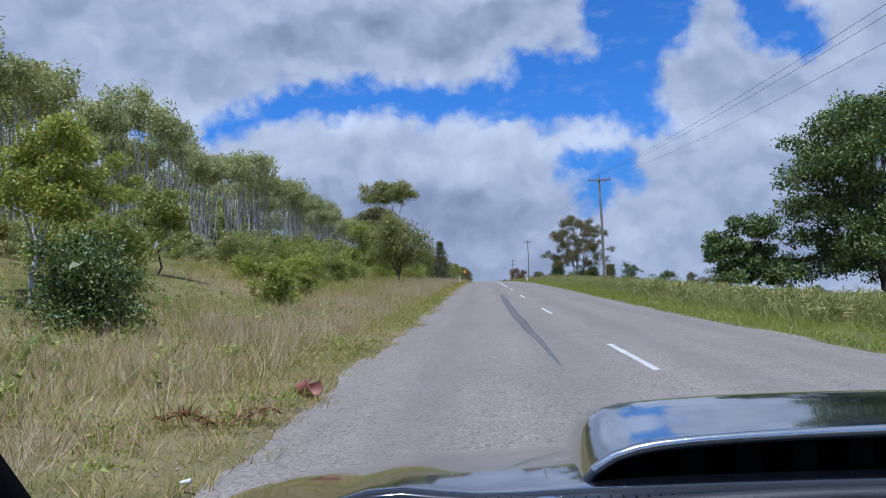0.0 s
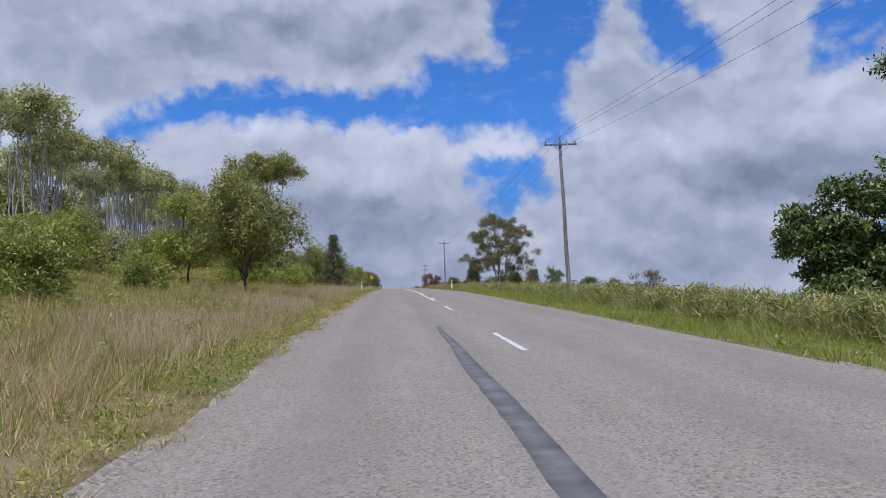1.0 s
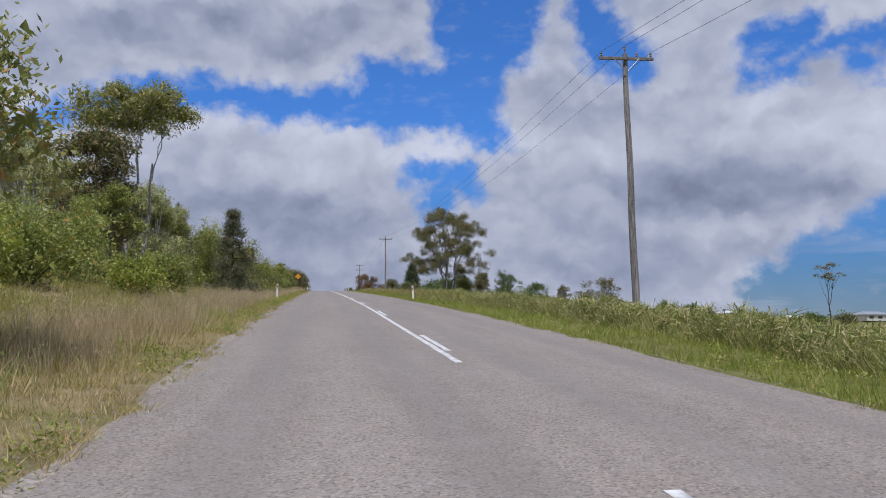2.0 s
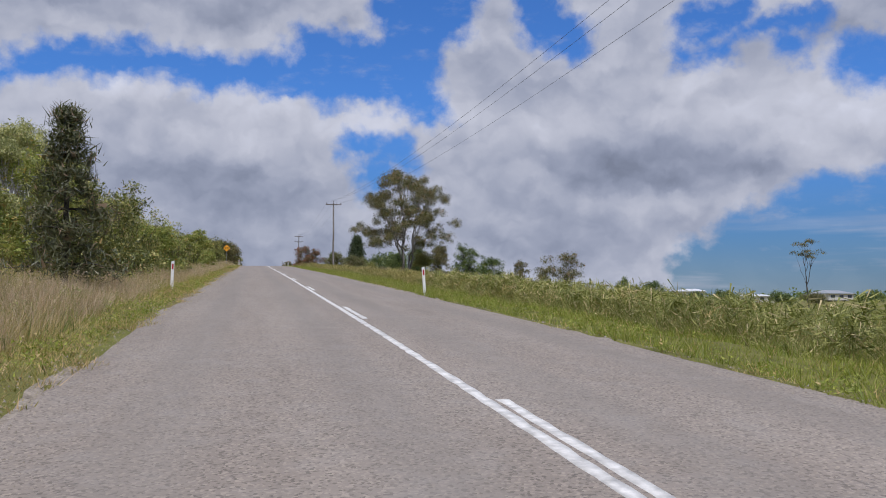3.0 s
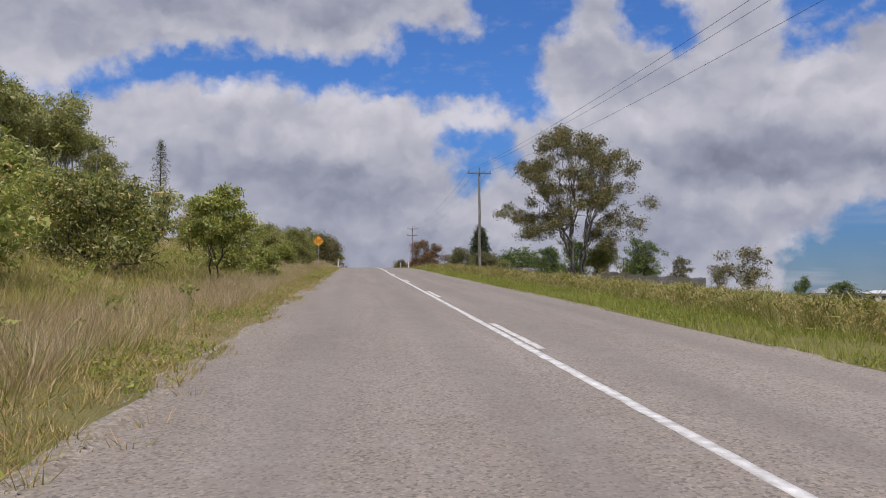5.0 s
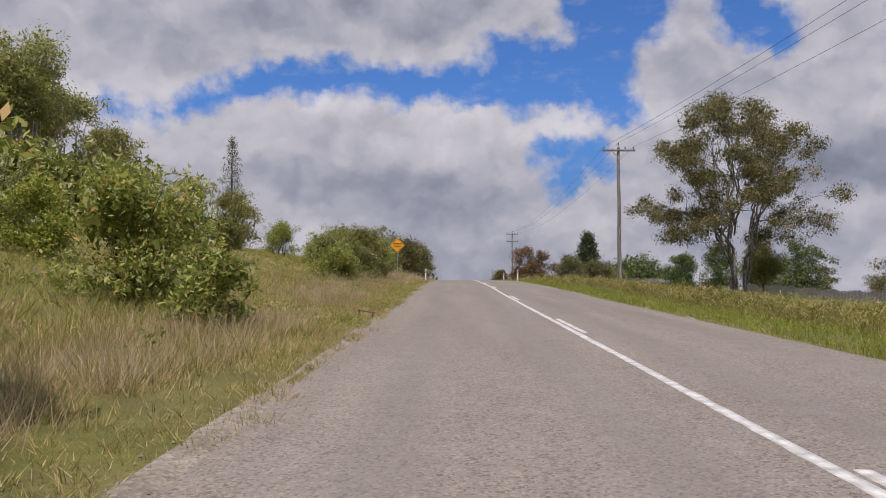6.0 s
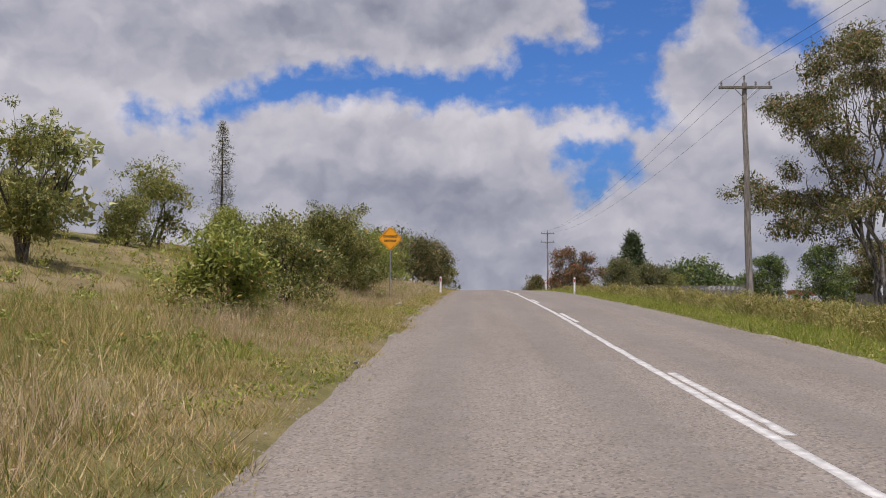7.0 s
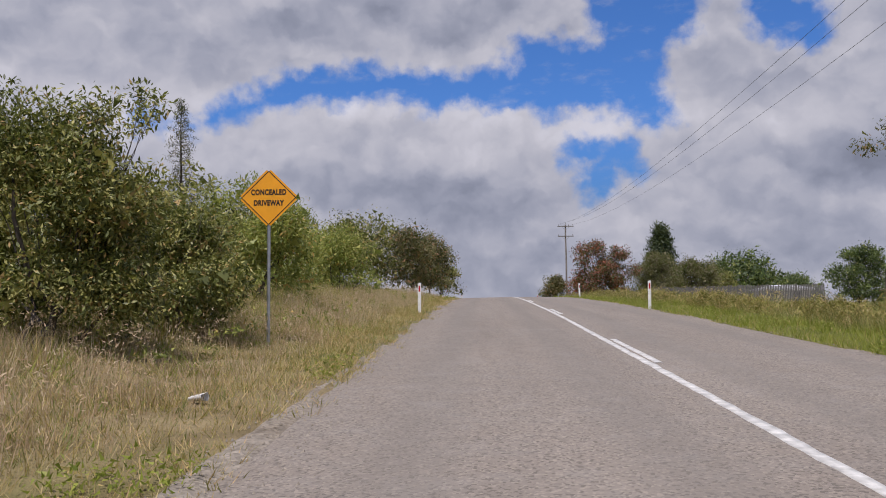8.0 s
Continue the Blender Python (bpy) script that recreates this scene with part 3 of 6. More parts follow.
def leaves(r, centres, sizes, count, length, width, droop=0.3, flat=0.75, hollow=0.55, tri=False):
    """Rhombic leaves scattered through clumps, each folded along its midrib by chance of its turn."""
    centres, sizes = np.asarray(centres, float), np.asarray(sizes, float)
    w = sizes ** 2.2
    idx = r.choice(len(centres), count, p=w / w.sum())
    d = r.normal(0, 1, (count, 3))
    d /= np.linalg.norm(d, axis=1)[:, None]
    rad = sizes[idx] * (hollow + (1 - hollow) * r.random(count) ** 0.6) * (0.8 + 0.45 * r.random(count))
    c = centres[idx] + d * rad[:, None] * np.array([1, 1, flat])
    t = d * 0.7 + r.normal(0, 0.7, (count, 3))
    t[:, 2] -= droop
    t /= np.linalg.norm(t, axis=1)[:, None]
    up = r.normal(0, 0.55, (count, 3)) + np.array([0, 0, 0.8]) + d * 0.3
    b = np.cross(t, up)
    b /= np.linalg.norm(b, axis=1)[:, None] + 1e-9
    s = (0.6 + 0.8 * r.random(count))[:, None]
    L, W = t * length * s * 0.5, b * width * s * 0.5
    if tri:                                   # leaves that are only ever seen from afar
        V = np.stack([c - L * 0.8 - W, c - L * 0.8 + W, c + L], 1).reshape(-1, 3)
        return V, np.arange(count * 3).reshape(-1, 3)
    V = np.stack([c - L, c + W, c + L, c - W], 1).reshape(-1, 3)
    F = np.arange(count * 4).reshape(-1, 4)
    return V, F


def thicket(r, centres, sizes, part_of, flat, V, F):
    """Adds the close-set inner sprays of each clump, ragged and turned every way, to its loose leaves."""
    if F.shape[1] == 4:
        F = np.concatenate([F[:, [0, 1, 2]], F[:, [0, 2, 3]]])
    k = 13
    c, z = np.repeat(np.asarray(centres), k, 0), np.repeat(np.asarray(sizes), k)
    d = r.normal(0, 1, (len(c), 3))
    d /= np.linalg.norm(d, axis=1)[:, None]
    c = c + d * (z * part_of * r.random(len(c)) ** 0.5)[:, None] * np.array([1, 1, flat])
    B = c[:, None, :] + r.normal(0, 1, (len(c), 3, 3)) * (0.135 * np.minimum(z, 1.6))[:, None, None]
    f = np.arange(len(c) * 3).reshape(-1, 3) + len(V)
    return np.concatenate([V, B.reshape(-1, 3)]), np.concatenate([F, f])


def crown_points(r, n, centre, radii, top_bias=0.0, gap=0.0, core=0.70, boxy=False):
    """Clump centres on and inside an uneven ellipsoid."""
    out = []
    while len(out) < n:
        d = r.normal(0, 1, 3)
        d /= np.linalg.norm(d)
        if boxy:                                 # an upright barrel with a domed top
            z = 2 * r.random() - 1
            k = (core + (1 - core) * r.random()) * (1 - gap * r.random()) * math.sqrt(max(0.1, 1 - max(0, z + 0.2) ** 2 * 0.62))
            a = 2 * math.pi * r.random()
            out.append(np.asarray(centre) + np.array([math.cos(a) * k, math.sin(a) * k, z]) * np.asarray(radii))
            continue
        if d[2] < top_bias - 0.75 * r.random() - 0.25:
            continue
        k = core + (1 - core) * r.random() ** 0.7
        k *= 1 - gap * r.random() ** 2
        out.append(np.asarray(centre) + d * k * np.asarray(radii))
    return np.array(out)


def lobed(r, lobes, per, centre, radii, lobe_r, top_bias=0.0, gap=0.0, squash=0.8, core=0.70, boxy=False):
    """Clump centres gathered into uneven lobes, with gaps between the lobes."""
    heads = crown_points(r, lobes, centre, np.asarray(radii), top_bias, gap, core, boxy)
    out = []
    for h in heads:
        k = lobe_r * (0.55 + 0.8 * r.random())
        d = r.normal(0, 1, (per, 3))
        d /= np.linalg.norm(d, axis=1)[:, None]
        d[:, 2] = np.abs(d[:, 2]) * 1.3 - 0.5
        out.append(h + d * k * (0.45 + 0.55 * r.random((per, 1))) * np.array([1, 1, squash]))
    return heads, np.concatenate(out)


def make_tree(name, seed, height, spread_x, fork, clumps, clump_r, count, leaf, mat, bark, stems=1, girth=0.02, crown_low=0.35,
              top_bias=0.2, gap=0.3, droop=0.3, flat=0.7, twigs=4, far=False, crook=0.05, spread_y=None, lean=(0, 0), core=0.45, boxy=False, splay=0.09, solid=0.7):
    """A tree or tall shrub standing at the origin: trunk, limbs and a broken crown."""
    r = np.random.default_rng(seed)
    root = empty(name, Matrix())
    spread_y = spread_y or spread_x
    low, high = height * crown_low, height
    per = 8
    lobes = max(9, int(clumps / 1.9))
    lobe_r = clump_r * 1.1
    cz, rz = (low + high) / 2, max(0.3, (high - low) / 2 - lobe_r * 0.8)
    mid = (lean[0], lean[1], cz)
    bough, pts = lobed(r, lobes, per, mid, (max(0.3, spread_x / 2 - lobe_r), max(0.3, spread_y / 2 - lobe_r), rz), lobe_r, top_bias, gap, flat, core, boxy)
    sizes = clump_r * (0.38 + 0.5 * r.random(len(pts)))
    tr = []
    heads = []
    for s in range(stems):
        ang = 2 * np.pi * (s + r.random() * 0.5) / max(1, stems)
        foot = np.array([math.cos(ang), math.sin(ang), 0]) * (0.05 * height * (stems > 1) * (0.4 + 0.5 * r.random()))
        foot[2] = -0.25
        out = splay * height if stems > 1 else 0.02 * height
        head = np.array([lean[0] * 0.5 + math.cos(ang) * out, lean[1] * 0.5 + math.sin(ang) * out, fork * (0.85 + 0.3 * r.random())])
        g = girth * height * (1 if stems == 1 else 0.65)
        tr.append(limb(r, foot, head, g * 1.15, g * 0.72, 6, crook, 0.0, 5 if far else 8))
        heads.append((head, g * 0.72))
    lim = []
    own = [min(range(len(heads)), key=lambda k: np.linalg.norm(heads[k][0][:2] - bough[q][:2]) + 0.5 * r.random()) for q in range(lobes)]
    for k, (head, g) in enumerate(heads):
        left = [q for q in range(lobes) if own[q] == k]
        while left:                               # neighbouring boughs fork from one limb
            first = max(left, key=lambda q: np.linalg.norm(bough[q] - head))
            near = sorted(left, key=lambda q: np.linalg.norm(bough[q] - bough[first]))[:4]
            left = [q for q in left if q not in near]
            mean = bough[near].mean(axis=0)
            start = head - np.array([0, 0, 0.10 * height * r.random()])
            knot = start + (mean - start) * (0.48 + 0.16 * r.random()) + np.array([0, 0, 0.02 * height])
            gg = g * (0.34 + 0.12 * len(near) * r.random() ** 0.5)
            lim.append(limb(r, start, knot, gg, gg * 0.72, 5 if far else 7, crook, 0.06, 4 if far else 6))
            for q in near:
                lim.append(limb(r, knot, bough[q], gg * 0.62, g * 0.10, 4 if far else 6, crook, 0.10, 4 if far else 5))
                for e in pts[q * per:q * per + (min(twigs, 2) if far else twigs)]:
                    a = knot + (bough[q] - knot) * (0.6 + 0.38 * r.random())
                    lim.append(limb(r, a, e, g * 0.13, g * 0.03, 3 if far else 4, crook, 0.06, 3 if far else 4))
    obj("trunk", np_mesh("trunk", *join(tr)), bark, root, True)
    tagged(obj("branchwork", np_mesh("branchwork", *join(lim)), bark, root, True), kind="stuff")
    V, F = leaves(r, pts, sizes, count, leaf[0], leaf[1], droop, flat, 0.4, far)
    obj("crown", np_mesh("crown", *thicket(r, pts, sizes, solid, flat, V, F)), mat, root)
    return root


def make_shrub(name, seed, height, width, count, leaf, mat, bark, clumps=26, stems=5, low=0.02, droop=0.15, flat=0.85, loose=0.5, far=False):
    """A many-stemmed bush, leafy almost to the ground, with shoots sticking out of its top."""
    r = np.random.default_rng(seed)
    root = empty(name, Matrix())
    cr = width * 0.15
    lobes = 12
    _, pts = lobed(r, lobes, 7, (0, 0, height * (0.44 + low / 2)), (width * 0.36, width * 0.36, height * 0.38), width * 0.22, -1.1, loose * 0.5, 0.85)
    pts[:, 2] = np.maximum(pts[:, 2], cr * 0.45 + low * height)
    pts[:, :2] *= (0.86 + 0.28 * np.sin(3.1 * np.arctan2(pts[:, 1], pts[:, 0]) + seed))[:, None]
    th = np.linspace(0, 2 * np.pi, 14) + r.normal(0, 0.2, 14)      # skirt that hides the stems
    rad = width * (0.26 + 0.14 * r.random(14))
    pts = np.concatenate([pts, np.stack([np.cos(th) * rad, np.sin(th) * rad, height * (low + 0.10 + 0.16 * r.random(14))], -1)])
    sizes = cr * (0.5 + 0.8 * r.random(len(pts)))
    shoots = max(5, int(clumps * 0.5))                     # upright sprays that break the outline
    th = r.random(shoots) * 2 * np.pi
    rad = width * 0.42 * np.sqrt(r.random(shoots))
    sp = np.stack([np.cos(th) * rad, np.sin(th) * rad, height * (0.70 + 0.34 * r.random(shoots)) * (1 - 0.5 * (rad / width) ** 1.2)], -1)
    pts, sizes = np.concatenate([pts, sp]), np.concatenate([sizes, cr * (0.4 + 0.4 * r.random(shoots))])
    st = []
    for s in range(stems):
        e = pts[r.integers(len(pts))]
        f = np.array([*(r.normal(0, 0.04 * width, 2)), -0.15])
        st.append(limb(r, f, e, 0.016 * height + 0.01, 0.006, 6, 0.06, 0.1, 5))
    for e in sp:
        f = np.array([e[0] * 0.45, e[1] * 0.45, e[2] * 0.45])
        st.append(limb(r, f, e, 0.012, 0.005, 4, 0.04, 0.05, 4))
    obj("branchwork", np_mesh("branchwork", *join(st)), bark, root, True)
    V, F = leaves(r, pts, sizes, count, leaf[0], leaf[1], droop, flat, 0.35, far)
    obj("foliage", np_mesh("foliage", *thicket(r, pts, sizes, 0.7, flat, V, F)), mat, root)
    return root


def make_conifer(name, seed, height, width, count, mat, bark, column=False, leaf=(0.45, 0.09)):
    """A pine of whorled branches: a narrow column, or a cone."""
    r = np.random.default_rng(seed)
    root = empty(name, Matrix())
    obj("trunk", np_mesh("trunk", *limb(r, (0, 0, -0.3), (0, 0, height * 0.99), height * 0.014 + 0.05, 0.03, 9, 0.004, 0, 8)), bark, root, True)
    cs, sz, lim = [], [], []
    levels = int(height / (0.55 if column else 0.5))
    for q in range(levels):
        t = (q + 0.5) / levels
        if t < (0.08 if column else 0.06):
            continue
        reach = width / 2 * ((0.85 + 0.15 * math.sin(t * 9)) * (1.25 - 1.1 * t) if column else (1 - t) ** 0.8) * (0.65 + 0.5 * r.random())
        for b in range(5):
            a = 2 * np.pi * (b + r.random()) / 5
            z = t * height
            tip = np.array([math.cos(a) * reach, math.sin(a) * reach, z + (0.12 if column else -0.1) * reach])
            lim.append(limb(r, (0, 0, z), tip, 0.03, 0.008, 4, 0.03, 0.1, 4))
            for f in (0.45, 0.75, 1.0):
                cs.append(np.array([0, 0, z]) * (1 - f) + tip * f)
                sz.append(0.16 * width * (0.6 + 0.5 * r.random()) * (0.55 if column else 1.0))
    tagged(obj("branchwork", np_mesh("branchwork", *join(lim)), bark, root, True), kind="stuff")
    V, F = leaves(r, cs, sz, count, leaf[0], leaf[1], -0.25, 0.9, 0.1, True)
    if not column:
        V, F = thicket(r, np.array(cs), np.array(sz), 0.7, 0.8, V, F)
    obj("foliage", np_mesh("foliage", V, F), mat, root)
    return root


def stand(ob, x, y, turn=0.0, size=1.0, sink=0.0):
    """Set a thing on the ground; size scales it whole."""
    ob.matrix_basis = Matrix.LocRotScale((x, y, gz(x, y) - sink), Euler((0, 0, radians(turn))), (size, size, size))
    return ob


def another(ob, x, y, turn, size, sz=None):
    c = copy_thing(ob, Matrix())
    c.matrix_basis = Matrix.LocRotScale((x, y, gz(x, y)), Euler((0, 0, radians(turn))), (size, size, sz or size))
    return c


# ---------------------------------------------------------------- trees of the left hillside
FOREST = "trees of the hillside wood"
kinds = []
for s in range(5):
    t = make_tree("hillside_tree", 100 + s, 9.6 + 0.4 * s, 6.2, 6.0, 32, 0.9, 2500, (0.26, 0.11), M_FOREST_LEAF, M_PALE_BARK,
                  stems=(8, 9, 7, 9, 8)[s], girth=0.0095, crown_low=0.64, top_bias=-0.5, gap=0.25, flat=0.95, twigs=1, far=True, crook=0.025)
    kinds.append(tagged(t, "slender hillside tree with bare pale trunk and thin olive crown", "tree", FOREST))
r = np.random.default_rng(7)
placed = 0
for row, (x0, n) in enumerate(((-21.5, 40), (-25.5, 30), (-31, 26), (-38, 22))):
    for q in range(n):
        y = 14 + (q + 0.6 * r.random()) * (194 / n)
        x = x0 - 2.5 * r.random() - (3 if 128 < y < 160 else 0)
        k = kinds[(q * 3 + row) % 5]
        size = 0.79 + 0.28 * r.random()
        if placed < 5:
            k = kinds[placed]
            stand(k, x, y, 360 * r.random(), size)
        else:
            another(k, x, y, 360 * r.random(), size)
        placed += 1

domes = []
for s in range(2):
    t = make_tree("canopy_tree", 120 + s, 9.6, 7.6, 4.4, 90, 1.05, 8500, (0.17, 0.07), M_EUC_LEAF, M_PALE_BARK,
                  stems=4, girth=0.011, crown_low=0.50, top_bias=-0.6, gap=0.3, flat=0.85, twigs=2, far=True, crook=0.03, core=0.3, boxy=True, splay=0.08)
    domes.append(tagged(t, "tall gum with a dense domed olive crown and pale stems", "tree", FOREST))
for q, (x, y, size) in enumerate(((-24.2, 214.5, 0.80), (-26.2, 206.5, 1.0), (-23.4, 198.5, 0.95), (-29.5, 213.0, 1.08), (-24.0, 189.5, 1.0), (-28.0, 193.0, 1.12), (-23.0, 180.0, 0.98), (-24.5, 171.0, 1.0), (-29.0, 201.0, 1.1))):
    if q < 2:
        stand(domes[q], x, y, y * 7, size)
    else:
        another(domes[q % 2], x, y, y * 7, size)

# understorey between grass bank and wood
UNDER = "understorey bushes below the wood"
bushes = []
for s in range(4):
    b = make_shrub("understorey_bush", 140 + s, 2.7, 3.0, 1600, (0.23, 0.115), (M_SHRUB_LEAF, M_FOREST_LEAF, M_EUC_LEAF, M_FOREST_LEAF)[s], M_BARK, far=True)
    bushes.append(tagged(b, "ragged green understorey bush on the grassy bank", "bush", UNDER))
placed = 0
for q in range(64):
    y = 22 + q * 3.05 + 1.5 * r.random()
    x = -15.5 - 4.0 * r.random()
    if y > 172:
        x -= 3
    size = (0.75 + 0.65 * r.random()) * (1.45 if y > 160 else 0.55 if y < 60 else 0.8 if y < 100 else 1.0)
    k = bushes[q % 4]
    if placed < 4:
        stand(k, x, y, 360 * r.random(), size)
    else:
        another(k, x, y, 360 * r.random(), size)
    placed += 1

for q in range(44):
    another(bushes[(q * 3 + 2) % 4], -27 - 13 * r.random(), 12 + q * 4.4, 360 * r.random(), 1.7 + 0.7 * r.random())

# single trees and bushes of the left bank
LEFT = "trees and bushes of the roadside bank"


def bank_shrub(x, y, h, w, seed, mat=None, count=None, leaf=(0.13, 0.05), label="leafy green wattle bush on the grassy bank", name="wattle_bush", **kw):
    count = count or int(2000 + 620 * h * w)
    b = make_shrub(name, seed, h * 0.95, w * 1.12, min(count, 44000), leaf, mat or M_SHRUB_LEAF, M_BARK, far=x < -8 or y > 222, **kw)
    stand(b, x, y)
    return tagged(b, label, "bush", LEFT)


def bank_tree(x, y, h, w, seed, mat=None, count=6000, leaf=(0.15, 0.06), label="young broad-crowned tree on the grassy bank", name="young_tree", bark=None, **kw):
    args = dict(fork=h * 0.32, clumps=34, clump_r=w * 0.13, crown_low=0.22, top_bias=-0.1, gap=0.35, girth=0.014)
    args.update(kw)
    b = make_tree(name, seed, h, w, args.pop("fork"), args.pop("clumps"), args.pop("clump_r"), count, leaf, mat or M_SHRUB_LEAF, bark or M_BARK, far=y > 240 or x < -11, **args)
    stand(b, x, y)
    return tagged(b, label, "tree", LEFT)


bank_tree(-9.4, 17.5, 4.4, 4.0, 201, M_LIME_LEAF, 11000, (0.115, 0.05), "young tree with bright yellow-green leaves and pale stem", bark=M_PALE_BARK)
bank_shrub(-7.2, 15.2, 1.9, 2.3, 202, M_DARK_LEAF, 10000, (0.085, 0.042), "dense dark green bush standing in dry grass")
bank_shrub(-9.5, 21.0, 2.3, 2.4, 203, M_SHRUB_LEAF)
bank_shrub(-6.8, 28.0, 1.6, 1.5, 204, M_LIME_LEAF, 2600, (0.14, 0.055), "fresh green sapling bush in the grass", name="sapling_bush")
bank_tree(-14.8, 33.0, 5.4, 4.2, 205, M_LIME_LEAF, 6000, bark=M_PALE_BARK)
bank_tree(-12.2, 32.0, 3.6, 3.4, 206, M_SHRUB_LEAF, 5000)
bank_shrub(-12.5, 25.5, 2.6, 3.0, 207, M_SHRUB_LEAF)
bank_shrub(-11.0, 40.5, 1.5, 1.9, 208, M_LIME_LEAF)
bank_shrub(-7.4, 36.0, 1.4, 0.9, 209, M_LIME_LEAF, 1400, name="sapling_bush")
bank_shrub(-8.6, 50.5, 2.2, 2.0, 210, M_SHRUB_LEAF)
bank_shrub(-10.5, 47.0, 1.5, 1.9, 211, M_LIME_LEAF)
bank_shrub(-12.0, 57.0, 2.2, 2.4, 212, M_SHRUB_LEAF)
bank_tree(-6.5, 68.6, 5.8, 7.4, 213, M_EUC_LEAF, 19000, (0.14, 0.06), "round leafy tree with short dark trunk beside the road", fork=1.3, clumps=56, clump_r=0.95, crown_low=0.10, gap=0.35, flat=0.9, core=0.35, boxy=True)
bank_tree(-9.8, 71.5, 5.0, 4.6, 214, M_LIME_LEAF, 8000, label="young tree with yellowing leaves on the bank", crown_low=0.06, clump_r=0.75, flat=0.9, boxy=True, core=0.35)
for q, (x, y, h, w) in enumerate(((-8.9, 42.5, 2.0, 2.4), (-10.6, 52.0, 2.3, 2.8), (-12.8, 46.0, 2.4, 3.0), (-13.0, 62.5, 2.8, 3.4), (-9.4, 62.0, 1.7, 2.2), (-12.8, 77.5, 3.2, 3.6), (-9.0, 79.0, 2.6, 3.0), (-15.0, 55.0, 2.6, 3.2), (-14.6, 69.5, 3.0, 3.6), (-6.9, 90.5, 2.0, 2.2), (-7.2, 98.5, 2.3, 2.5))):
    bank_shrub(x, y, h, w, 430 + q, (M_LIME_LEAF, M_SHRUB_LEAF, M_EUC_LEAF)[q % 3], None, (0.12, 0.05))
bank_shrub(-9.4, 86.0, 3.4, 4.0, 215, M_SHRUB_LEAF)
bank_shrub(-10.4, 95.0, 3.8, 4.0, 216, M_SHRUB_LEAF)
bank_shrub(-8.2, 103.0, 3.2, 3.4, 217, M_BROWN_LEAF, label="bush with reddish brown dry leaves on the bank")
bank_tree(-12.0, 114.0, 13.4, 9.6, 218, M_EUC_LEAF, 13000, (0.22, 0.09), "tall flat-topped gum tree with bare forked pale stems", name="gum_tree", bark=M_PALE_BARK,
          fork=7.4, stems=4, clumps=60, clump_r=1.1, crown_low=0.60, top_bias=0.0, flat=0.7, girth=0.012)
bank_tree(-13.2, 109.5, 9.0, 9.0, 219, M_GUM_LEAF, 13000, (0.20, 0.09), "dark spreading tree beside a tall gum", fork=2.4, clumps=60, clump_r=1.1, crown_low=0.1, boxy=True)
bank_tree(-11.5, 106.5, 5.6, 5.0, 220, M_SHRUB_LEAF, 8000)
_cone = make_conifer("casuarina_tree", 221, 5.1, 3.3, 5600, M_PINE_LEAF, M_DARK_BARK, False, (0.34, 0.03))
tagged(stand(_cone, -5.0, 107.9), "small dark conical casuarina beside the road", "tree", LEFT)
hedge = [(-5.6, 118.5, 4.4, 3.8), (-7.6, 116.0, 5.0, 4.2), (-5.4, 123.0, 4.0, 3.2), (-8.0, 123.5, 4.8, 4.2), (-4.9, 129.5, 3.5, 2.9), (-8.2, 131.0, 4.2, 4.0),
         (-4.6, 134.5, 2.9, 2.3), (-5.5, 138.6, 3.0, 2.2), (-6.0, 141.2, 3.0, 2.1), (-8.6, 140.0, 3.6, 3.6), (-8.4, 148.0, 3.4, 3.8), (-10.5, 153.0, 3.6, 3.8), (-8.1, 158.6, 3.3, 4.0), (-11.0, 163.0, 3.4, 3.6)]
for q, (x, y, h, w) in enumerate(hedge):
    bank_shrub(x, y, h, w, 230 + q, (M_BUSH_LEAF, M_SHRUB_LEAF, M_BUSH_LEAF)[q % 3], None, (0.12, 0.045), "dense leafy wattle bush at the road edge")
bank_tree(-4.9, 160.5, 3.7, 3.3, 250, M_SHRUB_LEAF, 5500, (0.13, 0.055), "small crooked tree with thin forked trunk by the road", fork=1.2, stems=2)
bank_shrub(-4.2, 169.0, 1.6, 1.5, 251)
bank_shrub(-6.4, 171.5, 3.0, 3.2, 252)
bank_shrub(-11.3, 190.6, 3.0, 2.3, 253, M_EUC_LEAF, 9000, (0.10, 0.04), low=0.12)
bank_shrub(-12.0, 200.0, 4.6, 2.4, 254, M_EUC_LEAF, 9500, (0.11, 0.04), low=0.15)
bank_shrub(-16.5, 217.5, 3.0, 2.6, 255, M_EUC_LEAF)
bank_shrub(-17.1, 222.0, 5.4, 4.2, 256, M_EUC_LEAF, 9000)
bank_shrub(-14.2, 226.0, 3.4, 3.2, 265, M_SHRUB_LEAF)
bank_shrub(-11.0, 224.0, 2.4, 2.8, 266, M_SHRUB_LEAF)
bank_shrub(-12.5, 180.0, 2.6, 2.6, 267, M_LIME_LEAF)
bank_shrub(-5.7, 196.4, 2.3, 2.3, 256, M_SHRUB_LEAF)
bank_shrub(-5.2, 200.3, 2.75, 2.5, 258, M_BUSH_LEAF, 16000, (0.085, 0.031))
bank_shrub(-5.75, 210.8, 4.0, 3.1, 259, M_BUSH_LEAF, 44000, (0.082, 0.029), "big dense wattle bush with grey-green leaves by the road")
bank_shrub(-7.4, 207.0, 2.6, 2.6, 260, M_BUSH_LEAF)
bank_shrub(-7.6, 212.5, 3.4, 3.0, 257, M_EUC_LEAF)
bank_shrub(-5.5, 214.3, 2.9, 2.6, 261, M_BUSH_LEAF, 17000, (0.085, 0.031))
bank_shrub(-6.9, 217.5, 3.4, 3.2, 271, M_EUC_LEAF, 9000)
